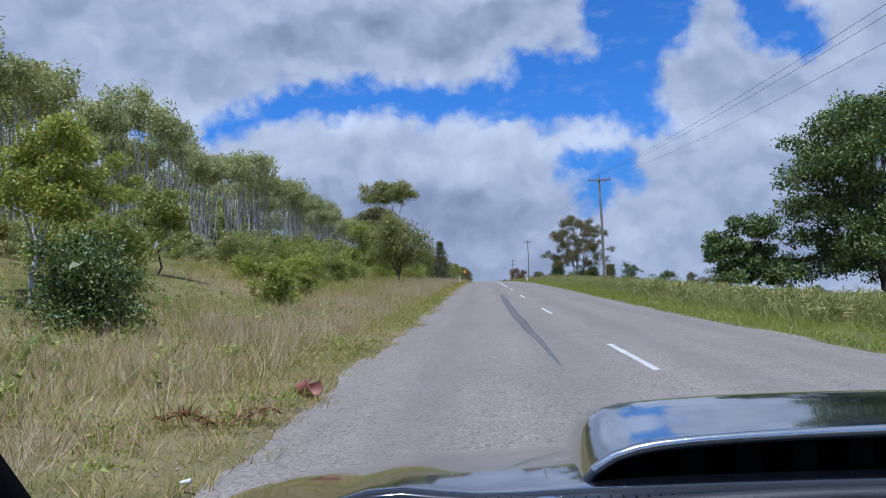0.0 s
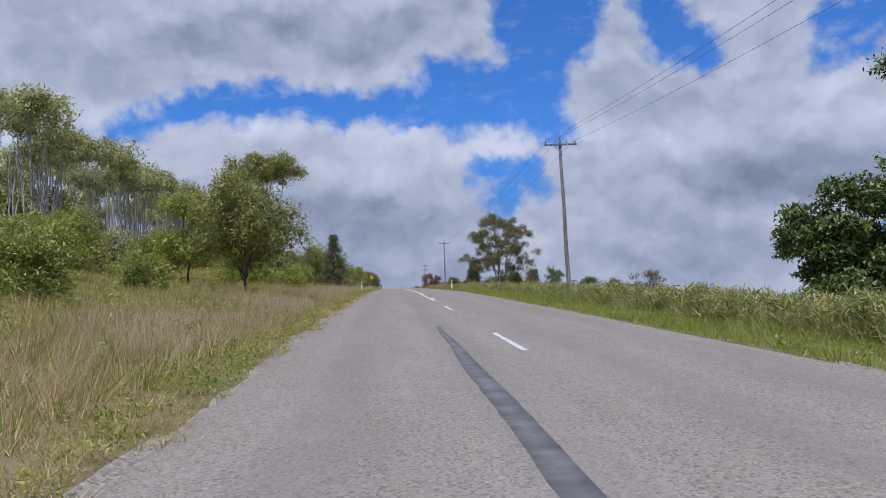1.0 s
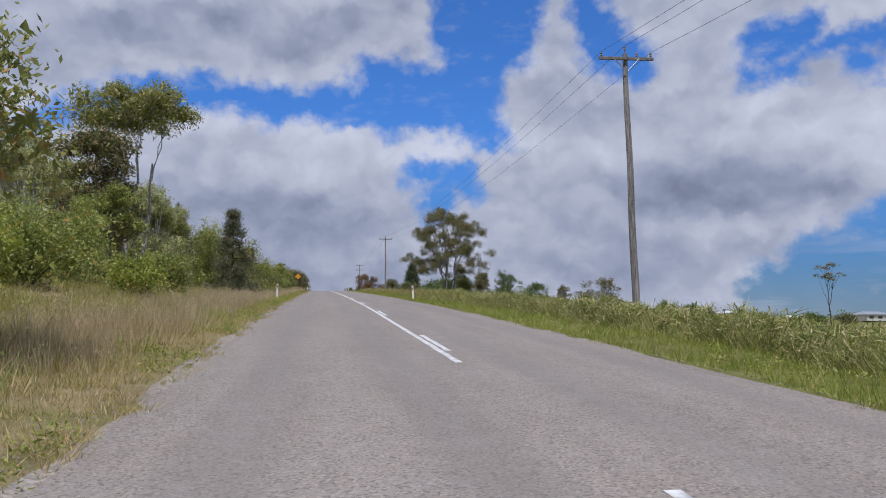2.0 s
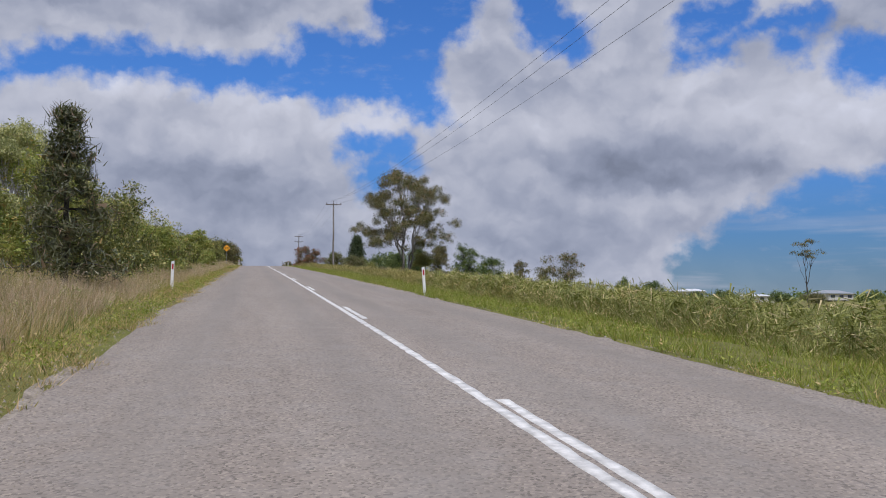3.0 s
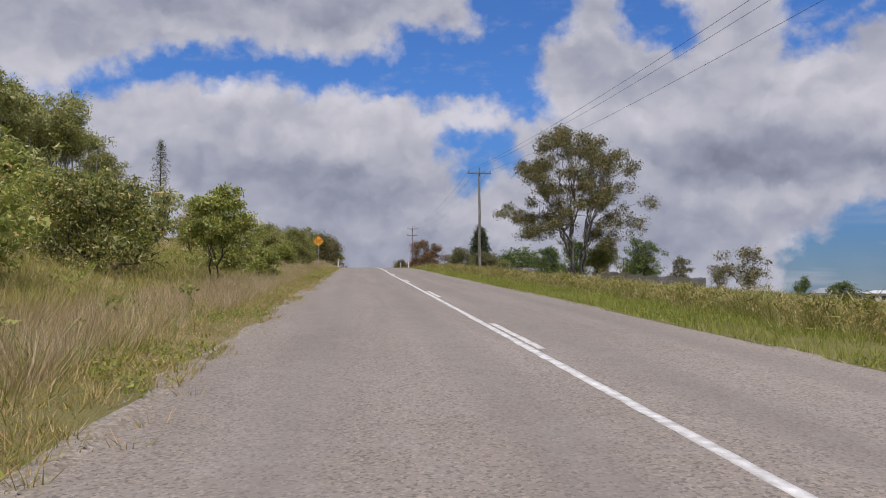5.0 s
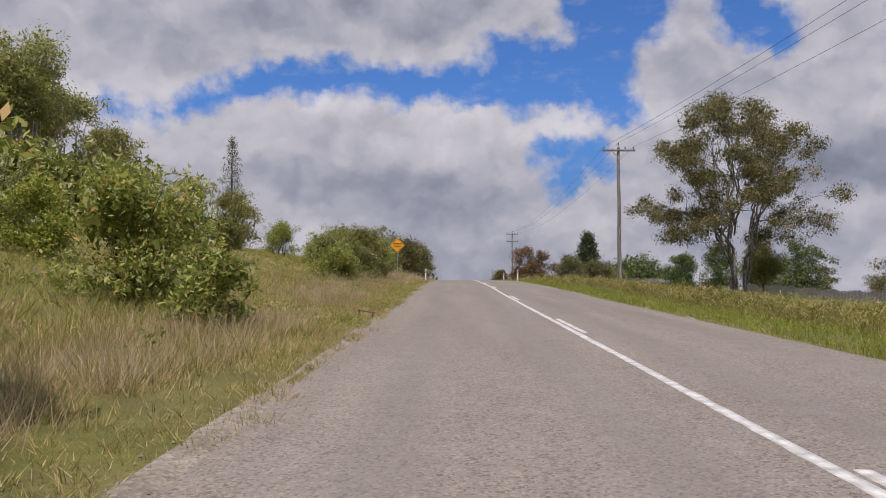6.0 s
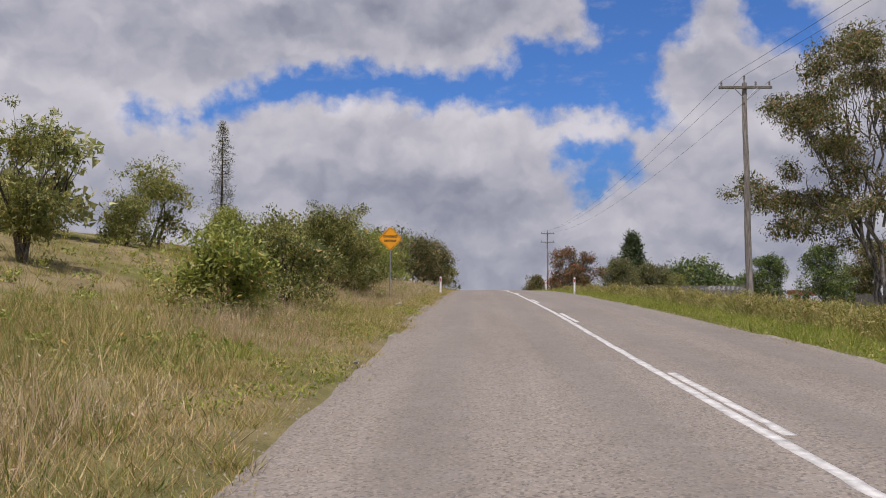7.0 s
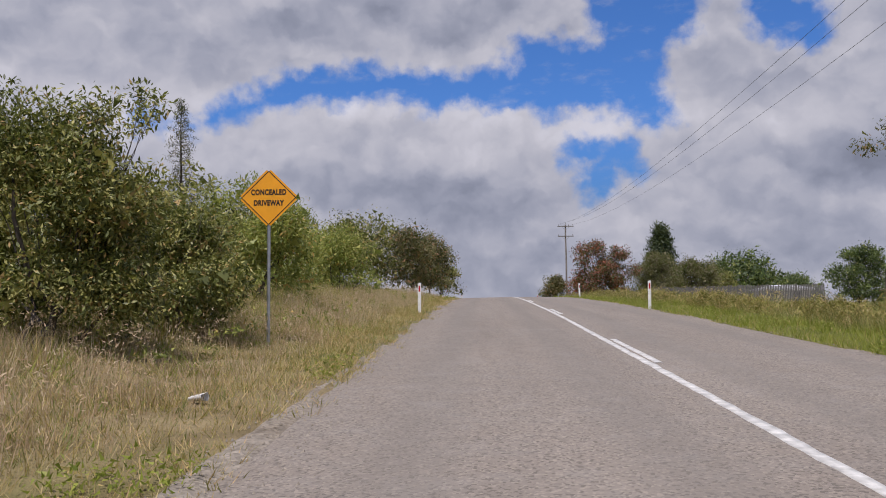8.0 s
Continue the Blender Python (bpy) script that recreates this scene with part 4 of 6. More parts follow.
bank_shrub(-7.0, 225.0, 4.0, 3.8, 262)
bank_shrub(-8.6, 233.0, 3.3, 4.0, 263, M_SHRUB_LEAF)
bank_shrub(-6.9, 241.0, 3.4, 4.0, 264)
bank_shrub(-9.5, 246.0, 3.4, 4.2, 268, M_SHRUB_LEAF)
bank_shrub(-12.0, 238.0, 4.2, 4.6, 269)
_c = make_conifer("norfolk_pine", 270, 24.9, 8.2, 3600, M_PINE_LEAF, M_DARK_BARK, True, (0.62, 0.085))
tagged(stand(_c, -41.2, 314.5, 0, 1.0), "tall narrow dark pine with short whorled branches", "tree", LEFT)
for q, (x, y, h, w, mat) in enumerate(((-8.4, 258.0, 5.3, 7.4, M_BUSH_LEAF), (-5.4, 266.0, 5.6, 7.4, M_GUM_LEAF), (-12.5, 252.0, 4.6, 6.5, M_EUC_LEAF), (-4.8, 279.0, 6.0, 6.8, M_GUM_LEAF), (-4.6, 292.0, 5.6, 6.0, M_EUC_LEAF))):
    bank_tree(x, y, h * 1.05, w * 1.08, 280 + q, mat, 11000, (0.15, 0.065), "rounded roadside tree near the crest of the road", crown_low=0.04, clump_r=w * 0.17, clumps=54, top_bias=-0.8, flat=0.95, boxy=True, fork=h * 0.16, core=0.25)

# ---------------------------------------------------------------- trees of the right side
RIGHT = "trees of the paddock side"


def paddock_tree(x, y, h, w, seed, mat, count, leaf, label, name="paddock_tree", bark=None, **kw):
    args = dict(fork=h * 0.3, clumps=44, clump_r=w * 0.12, crown_low=0.2, top_bias=-0.4, gap=0.25, girth=0.013, far=True, flat=0.9)
    count = int(count * 1.15)
    args.update(kw)
    h, w = h * (1.04 if h > 8 else 1.15) + float(dip(np.array(x), np.array(y))), w * 1.05
    b = make_tree(name, seed, h, w, args.pop("fork"), args.pop("clumps"), args.pop("clump_r"), count, leaf, mat, bark or M_BARK, **args)
    stand(b, x, y)
    return tagged(b, label, "tree", RIGHT)


paddock_tree(29.2, 63.0, 14.8, 19.8, 301, M_DARK_LEAF, 60000, (0.25, 0.12), "huge spreading dark green tree with layered boughs", name="spreading_tree", bark=M_BARK,
             fork=3.4, clumps=200, clump_r=1.7, crown_low=0.02, top_bias=-0.9, gap=0.2, flat=0.58, girth=0.026, core=0.35, boxy=True, far=False, twigs=3)
paddock_tree(19.3, 63.5, 5.0, 6.6, 302, M_DARK_LEAF, 13000, (0.26, 0.14), "low rounded dark green tree beside a huge one", top_bias=-1.2, crown_low=0.0, clumps=48, clump_r=0.9, flat=0.7, boxy=True)
paddock_tree(27.2, 236.0, 18.0, 23.0, 303, M_GUM_LEAF, 72000, (0.19, 0.065), "tall old gum tree with many pale forking limbs", name="gum_tree", bark=M_GUM_BARK,
             fork=6.6, stems=5, clumps=250, clump_r=1.25, crown_low=0.22, gap=0.3, flat=0.8, girth=0.013, droop=0.8, core=0.30, boxy=True, splay=0.075, crook=0.07, far=False, twigs=3, solid=0.75)
paddock_tree(12.7, 294.0, 6.2, 11.6, 304, M_RUST_LEAF, 17000, (0.20, 0.10), "round tree with russet red top by the crest", crown_low=0.0, flat=0.9, fork=1.2, boxy=True, clump_r=1.15, core=0.25, clumps=60)
paddock_tree(8.4, 300.0, 3.2, 4.6, 305, M_GUM_LEAF, 4500, (0.20, 0.09), "low rounded green tree near the road crest", crown_low=0.0, boxy=True, fork=0.6, clump_r=0.8, core=0.2)
_b = make_conifer("hoop_pine", 306, 15.6, 11.0, 8000, M_CONIFER, M_DARK_BARK, False, (0.8, 0.20))
tagged(stand(_b, 32.3, 355.0), "dark green pine with a broken conical crown", "tree", RIGHT)
for q, (x, y, h, w, mat, cnt, lab) in enumerate((
        (20.6, 301.0, 5.7, 8.8, M_BROWN_LEAF, 6500, "dull brown scrubby tree behind the verge"), (25.8, 305.0, 5.4, 9.4, M_BROWN_LEAF, 6500, "dull brown scrubby tree behind the verge"),
        (30.0, 310.0, 4.6, 7.0, M_EUC_LEAF, 4500, "olive green scrubby tree behind the verge"), (36.6, 325.0, 7.5, 17.0, M_DARK_LEAF, 15000, "wide dome-shaped dark green tree"),
        (46.5, 330.0, 5.0, 11.0, M_DARK_LEAF, 7000, "wide dome-shaped dark green tree"),
        (32.0, 274.0, 4.6, 6.4, M_DARK_LEAF, 7000, "dark green garden tree beyond the fence"), (34.6, 265.0, 4.8, 6.6, M_DARK_LEAF, 6500, "dark green garden tree beyond the fence"), (40.0, 266.0, 5.4, 7.6, M_GUM_LEAF, 7000, "green garden tree beyond the fence"),
        (46.5, 268.0, 5.8, 8.4, M_DARK_LEAF, 7500, "green garden tree beyond the fence"), (31.0, 240.0, 4.2, 6.0, M_EUC_LEAF, 5000, "bushy green tree under the old gum"),
        (76.6, 357.0, 10.0, 15.5, M_DARK_LEAF, 11000, "wide dome-shaped tree across the paddock"), (85.5, 352.0, 8.6, 9.0, M_GUM_LEAF, 6000, "open tree with forked trunk across the paddock"),
        (91.5, 326.0, 11.2, 15.5, M_GUM_LEAF, 13000, "spreading paddock gum with open crown"), (83.5, 322.0, 5.5, 7.0, M_GUM_LEAF, 4500, "low bushy paddock tree"),
        (133.4, 376.0, 20.1, 7.0, M_DARK_LEAF, 3000, "distant rounded green tree"), (143.2, 371.0, 19.8, 10.0, M_DARK_LEAF, 4000, "distant rounded green tree"),
        (155.4, 364.0, 15.4, 8.0, M_DARK_LEAF, 2500, "distant low bush by the houses"), (163.0, 359.0, 15.5, 11.5, M_DARK_LEAF, 3500, "distant low bush by the houses"),
        (179.6, 347.6, 15.3, 12.0, M_DARK_LEAF, 4000, "distant low bush by the houses"), (188.0, 341.5, 14.8, 10.0, M_BROWN_LEAF, 3000, "distant low bush by the houses"),
        (201.0, 330.0, 15.0, 13.0, M_DARK_LEAF, 3500, "distant low bush by the houses"),
        (151.5, 294.0, 12.4, 11.0, M_GUM_LEAF, 3200, "lone slender paddock tree with small open crown"))):
    if "distant" in lab:
        h -= gz(x, y) + float(dip(np.array(x), np.array(y)))
    extra = dict(crown_low=0.03, flat=0.9, top_bias=-1.0, clump_r=w * 0.16, core=0.3)
    if "dome" in lab or "garden" in lab or "brown" in lab:
        extra = dict(crown_low=0.0, flat=0.9, boxy=True, fork=h * 0.15, clump_r=w * 0.12, core=0.25, clumps=130)
    if "lone" in lab:
        extra = dict(crown_low=0.52, fork=7.0, clumps=26, clump_r=1.2, girth=0.009, flat=0.6)
    if "open" in lab and "lone" not in lab:
        extra = dict(crown_low=0.10, flat=0.9, gap=0.2, clump_r=w * 0.14, core=0.4, top_bias=-0.7)
    paddock_tree(x, y, h, w, 310 + q, mat, cnt, (0.19, 0.08) if y < 340 else (0.38, 0.17), lab, **extra)


def make_palm(x, y, h):
    r = np.random.default_rng(41)
    root = empty("palm_tree", Matrix())
    obj("trunk", np_mesh("trunk", *limb(r, (0, 0, -0.3), (0.2, 0, h), 0.20, 0.13, 8, 0.01, 0, 8)), M_BARK, root, True)
    for q in range(14):
        a = q * 2.4
        fr = []
        spine = []
        for k in range(9):
            t = k / 8
            spine.append(np.array([0.2 + math.cos(a) * 2.0 * t, math.sin(a) * 2.0 * t, h + (1.2 - 0.5 * (q % 3)) * t - 1.7 * t * t]))
        spine = np.array(spine)
        fr.append(tube(spine, np.linspace(0.03, 0.008, 9), 4))
        side = np.array([-math.sin(a), math.cos(a), 0])
        V, F = [], []
        for k in range(1, 9):
            for s in (-1, 1):
                b = len(V)
                tip = spine[k] + side * s * 0.5 + np.array([0, 0, -0.2])
                V += [spine[k] - np.array([0, 0, 0.01]), spine[k] + (spine[k] - spine[k - 1]) * 0.35, tip, tip - (spine[k] - spine[k - 1]) * 0.1]
                F.append([b, b + 1, b + 2, b + 3])
        fr.append((np.array(V), np.array(F)))
        obj("frond", np_mesh("frond", *join(fr)), M_GREEN_LEAF, root)
    stand(root, x, y)
    return tagged(root, "palm tree with feathery fronds beyond the paddock", "palm tree", RIGHT)


make_palm(70.0, 352.0, 11.5)


# ---------------------------------------------------------------- power line
def box_bm(bm, size, m):
    g = bmesh.ops.create_cube(bm, size=1.0, matrix=m @ Matrix.Diagonal((*size, 1)))
    return g["verts"]


POLES = []


def power_pole(x, y, h, arm=2.5, second=False, tilt=(0, 0), top_z=None):
    base = gz(x, y)
    if top_z:
        h = top_z - base
    root = empty("power_pole", pose(x, y, base, tilt[0], tilt[1], 0))
    r = np.random.default_rng(int(y) + 500)
    obj("pole", np_mesh("pole", *tube(np.array([[0.02 * math.sin(q * 1.3), 0, -0.6 + (h + 0.3) * q / 10] for q in range(11)]), np.linspace(0.17, 0.105, 11), 12)), M_POLE, root, True)
    tips = []
    for lvl in ((0, 1) if second else (0,)):
        z = h - 0.55 - 1.5 * lvl
        bm = bmesh.new()
        box_bm(bm, (arm, 0.10, 0.13), pose(0, -0.16, z))
        bmesh.ops.bevel(bm, geom=bm.edges[:], offset=0.012, segments=1, affect="EDGES")
        part("crossarm", bm, M_ARM, root)
        for s in (-1, 1):
            v, f = tube([[s * 0.05, -0.20, z - 0.55], [s * 0.55, -0.20, z - 0.02]], [0.022, 0.022], 6)
            obj("brace", np_mesh("brace", v, f), M_STEEL, root)
        for px in ((-arm / 2 + 0.12, arm / 2 - 0.12, arm / 2 - 0.75) if not lvl else (-arm / 2 + 0.15, arm / 2 - 0.15)):
            bm = bmesh.new()
            for zz, rr, hh in ((0.06, 0.018, 0.14), (0.14, 0.055, 0.05), (0.185, 0.042, 0.04), (0.225, 0.055, 0.05), (0.27, 0.035, 0.05)):
                bmesh.ops.create_cone(bm, cap_ends=True, segments=10, radius1=rr, radius2=rr * 0.8, depth=hh, matrix=pose(px, -0.16, z + zz))
            part("insulator", bm, M_CERAMIC, root, "brown ceramic insulator")
            if not lvl:
                tips.append(Vector((px, -0.16, z + 0.29)))
    bm = bmesh.new()
    for zz, rr, hh in ((0.0, 0.03, 0.3), (0.17, 0.06, 0.06), (0.23, 0.045, 0.05), (0.28, 0.055, 0.05)):
        bmesh.ops.create_cone(bm, cap_ends=True, segments=10, radius1=rr, radius2=rr * 0.8, depth=hh, matrix=pose(0, 0, h - 0.25 + zz))
    part("insulator", bm, M_CERAMIC, root, "brown ceramic insulator")
    m = root.matrix_basis
    POLES.append([m @ t for t in (tips[0], Vector((0, 0, h + 0.06)), tips[1])])
    return tagged(root, "weathered timber power pole with a wooden crossarm", "power pole", "power poles along the road")


power_pole(14.0, -26.0, 10.8)
power_pole(13.2, 91.1, 10.8, 2.45, tilt=(0, -1.0), top_z=17.75)
power_pole(12.4, 217.8, 10.3, 2.45, top_z=24.6)
power_pole(12.7, 329.0, 10.5, 2.4, True, top_z=29.1)
for a, b in zip(POLES, POLES[1:]):
    for k in range(3):
        p, q = np.array(a[k]), np.array(b[k])
        t = np.linspace(0, 1, 26)[:, None]
        c = p + (q - p) * t
        c[:, 2] -= 4 * 1.5 * (t * (1 - t))[:, 0]
        w = obj("power_line", np_mesh("power_line", *tube(c, np.full(26, 0.008), 5)), M_WIRE)
        tagged(w, "thin dark overhead wire strung between timber poles", "power line", "overhead wires")


# ---------------------------------------------------------------- guide posts, sign
def guide_post(x, y, tilt=0.0, reflector=M_RED):
    root = empty("guide_post", pose(x, y, gz(x, y), tilt * 0.3, tilt, 0))
    bm = bmesh.new()
    n = 7
    prof = [(-0.055, 0.0), (-0.05, -0.018), (-0.02, -0.030), (0.02, -0.030), (0.05, -0.018), (0.055, 0.0), (0.0, -0.012)]
    lo = [bm.verts.new((a, b, -0.3)) for a, b in prof]
    hi = [bm.verts.new((a, b, 1.02 + (0.0 if a > 0 else -0.02))) for a, b in prof]
    for q in range(n):
        bm.faces.new((lo[q], lo[(q + 1) % n], hi[(q + 1) % n], hi[q]))
    bm.faces.new(hi), bm.faces.new(lo[::-1])
    part("post", bm, M_POST, root)
    bm = bmesh.new()
    vs = box_bm(bm, (0.055, 0.008, 0.20), pose(0, -0.036, 0.82))
    bmesh.ops.bevel(bm, geom=bm.edges[:], offset=0.003, segments=1, affect="EDGES")
    part("reflector", bm, reflector, root, "narrow red reflector strip")
    return tagged(root, "white plastic guide post with a red reflector strip", "guide post", "guide posts beside the road")


for x, y, tl in ((-2.75, 114.8, 1.5), (6.2, 113.0, -3.5), (-2.2, 228.6, 0.5), (5.9, 230.6, 0.6), (6.3, 256.0, -0.8), (-2.4, 300.0, 0), (6.4, 300, 0)):
    guide_post(x, y, tl)


def warning_sign(x, y, mid):
    root = empty("warning_sign", pose(x, y, gz(x, y), 0, 0, 3))
    h = mid - gz(x, y)
    v, f = tube([[0, 0.035, -0.5], [0, 0.035, h + 0.42]], [0.03, 0.03], 12)
    obj("post", np_mesh("post", v, f), M_STEEL, root, True)
    bm = bmesh.new()
    box_bm(bm, (0.75, 0.004, 0.75), pose(0, 0, h, 0, 45, 0))
    e = [q for q in bm.edges if abs(q.verts[0].co.y - q.verts[1].co.y) > 0.003]
    bmesh.ops.bevel(bm, geom=e, offset=0.05, segments=5, affect="EDGES")
    panel = part("panel", bm, M_SIGN, root)
    # black border line, set in from the edge
    bm = bmesh.new()
    for k in range(4):
        box_bm(bm, (0.66, 0.002, 0.014), pose(0, -0.0035, h, 0, 45 + 90 * k, 0) @ pose(0, 0, 0.335))
    part("border", bm, M_BLACK, panel)
    for text, dz in (("CONCEALED", 0.055), ("DRIVEWAY", -0.135)):
        cu = bpy.data.curves.new("lettering", "FONT")
        cu.body, cu.size, cu.align_x, cu.extrude = text, 0.13, "CENTER", 0.0008
        cu.offset = 0.006
        cu.space_character = 1.12
        tmp = bpy.data.objects.new("tmp", cu)
        scene.collection.objects.link(tmp)
        dg = bpy.context.evaluated_depsgraph_get()
        me = bpy.data.meshes.new_from_object(tmp.evaluated_get(dg))
        bpy.data.objects.remove(tmp)
        me.materials.clear()
        ob = obj("lettering", me, M_BLACK, panel)
        ob.matrix_basis = pose(0, -0.0045, h + dz, 90, 0, 0) @ Matrix.Diagonal((0.74, 1.0, 1, 1))
    bm = bmesh.new()
    for dz in (-0.22, 0.22):
        box_bm(bm, (0.09, 0.07, 0.03), pose(0, 0.035, h + dz))
    part("bracket", bm, M_STEEL, root)
    return tagged(root, "yellow diamond road sign reading CONCEALED DRIVEWAY on a steel post", "road sign")


warning_sign(-3.8, 214.4, 16.66)


# ---------------------------------------------------------------- grass
def grass(name, n, xr, yr, hmin, hmax, width, mat, seed, label, bend=0.45, power=1.0, keep=None, seg=1, tuft=1, tuft_r=0.12, even=False, rise=None):
    """Standing blades in tussocks, each a bent tapering strip that leans out of its tussock."""
    r = np.random.default_rng(seed)
    m = max(1, n // tuft)
    cx = xr[0] + (xr[1] - xr[0]) * r.random(m) ** power
    cy = yr[0] + (yr[1] - yr[0]) * r.random(m)
    clump = np.sin(cx * 2.1 + 3 * np.sin(cy * 0.7)) * np.sin(cy * 1.7 + 2 * np.sin(cx * 0.9)) + 0.6 * np.sin(cy * 0.43 + cx * 0.8)
    ok = r.random(m) < (1.0 if even else 0.78 + 0.3 * clump)
    if keep is not None:
        ok &= keep(cx, cy, r)
    cx, cy, clump = cx[ok], cy[ok], clump[ok]
    size = 0.65 + 0.6 * r.random(len(cx)) + 0.15 * clump
    idx = np.repeat(np.arange(len(cx)), tuft)
    n = len(idx)
    a = r.random(n) * 2 * np.pi
    off = tuft_r * np.sqrt(r.random(n)) * (tuft > 1)
    x, y = cx[idx] + np.cos(a) * off, cy[idx] + np.sin(a) * off
    z = ground_z(x, y) - 0.03
    h = np.maximum((hmin + (hmax - hmin) * r.random(n) ** 1.2) * size[idx], hmin * 0.6)
    if rise is not None:
        h = h * rise(x, y)
    a = a + r.normal(0, 0.6, n) if tuft > 1 else a
    ln = bend * (0.15 + 1.0 * r.random(n)) * h
    d = np.stack([np.cos(a), np.sin(a)], -1)
    t = r.random(n) * 2 * np.pi
    b = np.stack([np.cos(t), np.sin(t)], -1)
    w = width * (0.5 + r.random(n))
    base = np.stack([x, y, z], -1)
    B = np.concatenate([b * w[:, None] / 2, np.zeros((n, 1))], 1)
    tip = base + np.concatenate([d * ln[:, None], (h * (1 - 0.3 * bend))[:, None]], 1)
    if seg == 1:
        V = np.stack([base - B, base + B, tip], 1).reshape(-1, 3)
        F = np.arange(n * 3).reshape(-1, 3)
    else:
        mid = base + np.concatenate([d * ln[:, None] * 0.30, (h * 0.66)[:, None]], 1)
        V = np.stack([base - B, base + B, mid + B * 0.8, mid - B * 0.8, tip, tip], 1)
        V[:, 4] -= B * 0.05
        V[:, 5] += B * 0.05
        V = V.reshape(-1, 3)
        k = np.arange(n)[:, None] * 6
        F = np.concatenate([k + np.array([[0, 1, 2, 3]]), k + np.array([[3, 2, 5, 4]])])
    ob = obj(name, np_mesh(name, V, F), mat)
    return tagged(ob, label, "grass", kind="stuff")


def kept_low(x, y):
    """The first metres beside the seal are slashed shorter than the bank."""
    late, early = sstep(160, 172, y), 1 - sstep(35, 55, y)
    u = (ROAD_L - x + 0.4 * np.sin(y * 0.35) * (1 - early) - 0.9 * sstep(196, 202, y) * (1 - sstep(214, 222, y)) + 0.15 * early) / (1 + 0.9 * late)
    return (0.42 + 0.1 * (1 - late)) + (0.58 - 0.1 * (1 - late)) * sstep(0.5, 1.6, u)


def drift(x, y, f, ph):
    return np.sin(x * f * 1.3 + ph + 1.5 * np.sin(y * f * 0.45)) * np.sin(y * f * 0.55 + ph * 2 + np.sin(x * f))


L0 = ROAD_L - 0.22
def scallop(y):
    """How far the verge creeps over the seal."""
    return 0.16 * np.sin(y * 0.9) + 0.12 * np.sin(y * 2.3 + 1.0) + 0.08 * np.sin(y * 5.1)


grass("verge_grass", 330000, (L0 + 0.42, L0 - 2.2), (-2, 262), 0.05, 0.22, 0.011, M_GRASS, 61, "low green and straw grass along the road edge", 0.9, 1.15,
      lambda x, y, r: x < L0 + 0.12 + scallop(y), 1, 14, 0.10)
grass("dry_grass", 190000, (L0 - 0.7, L0 - 6.5), (-2, 262), 0.2, 0.7, 0.010, M_STRAW, 62, "tall dry straw-coloured grass on the bank", 0.6, 1.2,
      lambda x, y, r: drift(x, y, 0.55, 0.3) > -0.35 + 0.5 * r.random(len(x)) - 0.25, 1, 16, 0.2, rise=kept_low)
grass("seed_grass", 210000, (L0 - 0.9, L0 - 3.6), (-2, 262), 0.35, 0.85, 0.008, M_PINK, 63, "feathery pinkish seeding grass beside the road", 0.45, 1.0,
      lambda x, y, r: drift(x * 0.6, y, 0.42, 1.9) > 0.05, 1, 26, 0.24, rise=kept_low)
grass("bank_grass", 240000, (L0 - 1.2, L0 - 20), (-2, 262), 0.2, 0.62, 0.011, M_GRASS, 64, "rough green grass covering the sloping bank", 0.75, 1.2, lambda x, y, r: r.random(len(x)) < np.where(y < 150, 1.0, np.where(y < 182, 0.55, 0.22)), 1, 14, 0.22, rise=kept_low)
grass("dry_bank_grass", 130000, (L0 - 0.1, L0 - 6), (164, 240), 0.12, 0.6, 0.010, M_STRAW, 80, "short dry tan grass on the upper bank", 0.8, 1.2, None, 1, 14, 0.2, rise=kept_low)
grass("yellow_green_bank_grass", 210000, (L0 - 3.0, L0 - 13), (36, 262), 0.25, 0.75, 0.012, M_BANK, 85, "lush yellow-green grass and weeds on the upper bank", 0.8, 1.35, lambda x, y, r: r.random(len(x)) < np.where((y > 186) & (y < 216), 0.3, 1.0), 1, 18, 0.24)
grass("straw_drift", 40000, (L0 - 0.9, L0 - 4.2), (0, 60), 0.3, 0.62, 0.007, M_PINK, 86, "tall feathery pale grass near the road", 0.85, 1.0, lambda x, y, r: drift(x, y, 0.5, 2.9) > -0.35, 1, 24, 0.22)
grass("pale_straw_band", 70000, (L0 - 1.0, L0 - 3.0), (92, 172), 0.3, 0.68, 0.008, M_PINK, 87, "pale pinkish seeding grass between verge and bushes", 0.7, 1.0, lambda x, y, r: drift(x * 0.5, y, 0.35, 1.2) > -0.5, 1, 24, 0.22)
grass("lush_tufts", 90000, (L0 - 0.8, L0 - 7), (-2, 262), 0.2, 0.55, 0.014, M_LUSH, 65, "bright green grass tufts among dry grass", 0.8, 1.0,
      lambda x, y, r: drift(x, y, 0.9, 4.1) > 0.25, 1, 24, 0.18)
R0 = ROAD_R + 0.12
grass("right_verge_grass", 210000, (R0 - 0.05, R0 + 3.0), (5, 270), 0.10, 0.36, 0.012, M_LUSH, 66, "fresh green grass along the road edge", 0.7, 1.0, None, 1, 14, 0.14)
grass("tall_guinea_grass", 110000, (R0 + 3.0, R0 + 8.0), (5, 128), 0.55, 1.12, 0.013, M_CANE, 69, "tall arching guinea grass hedge along the paddock", 0.8, 1.15, None, 1, 80, 0.34)
grass("arching_guinea_grass", 160000, (R0 + 3.1, R0 + 7.6), (105, 300), 0.45, 1.0, 0.012, M_GOLD_CANE, 70, "arching yellow-green guinea grass along the paddock", 0.85, 1.1, lambda x, y, r: drift(x, y, 0.9, 0.7) > -0.6, 1, 80, 0.34)
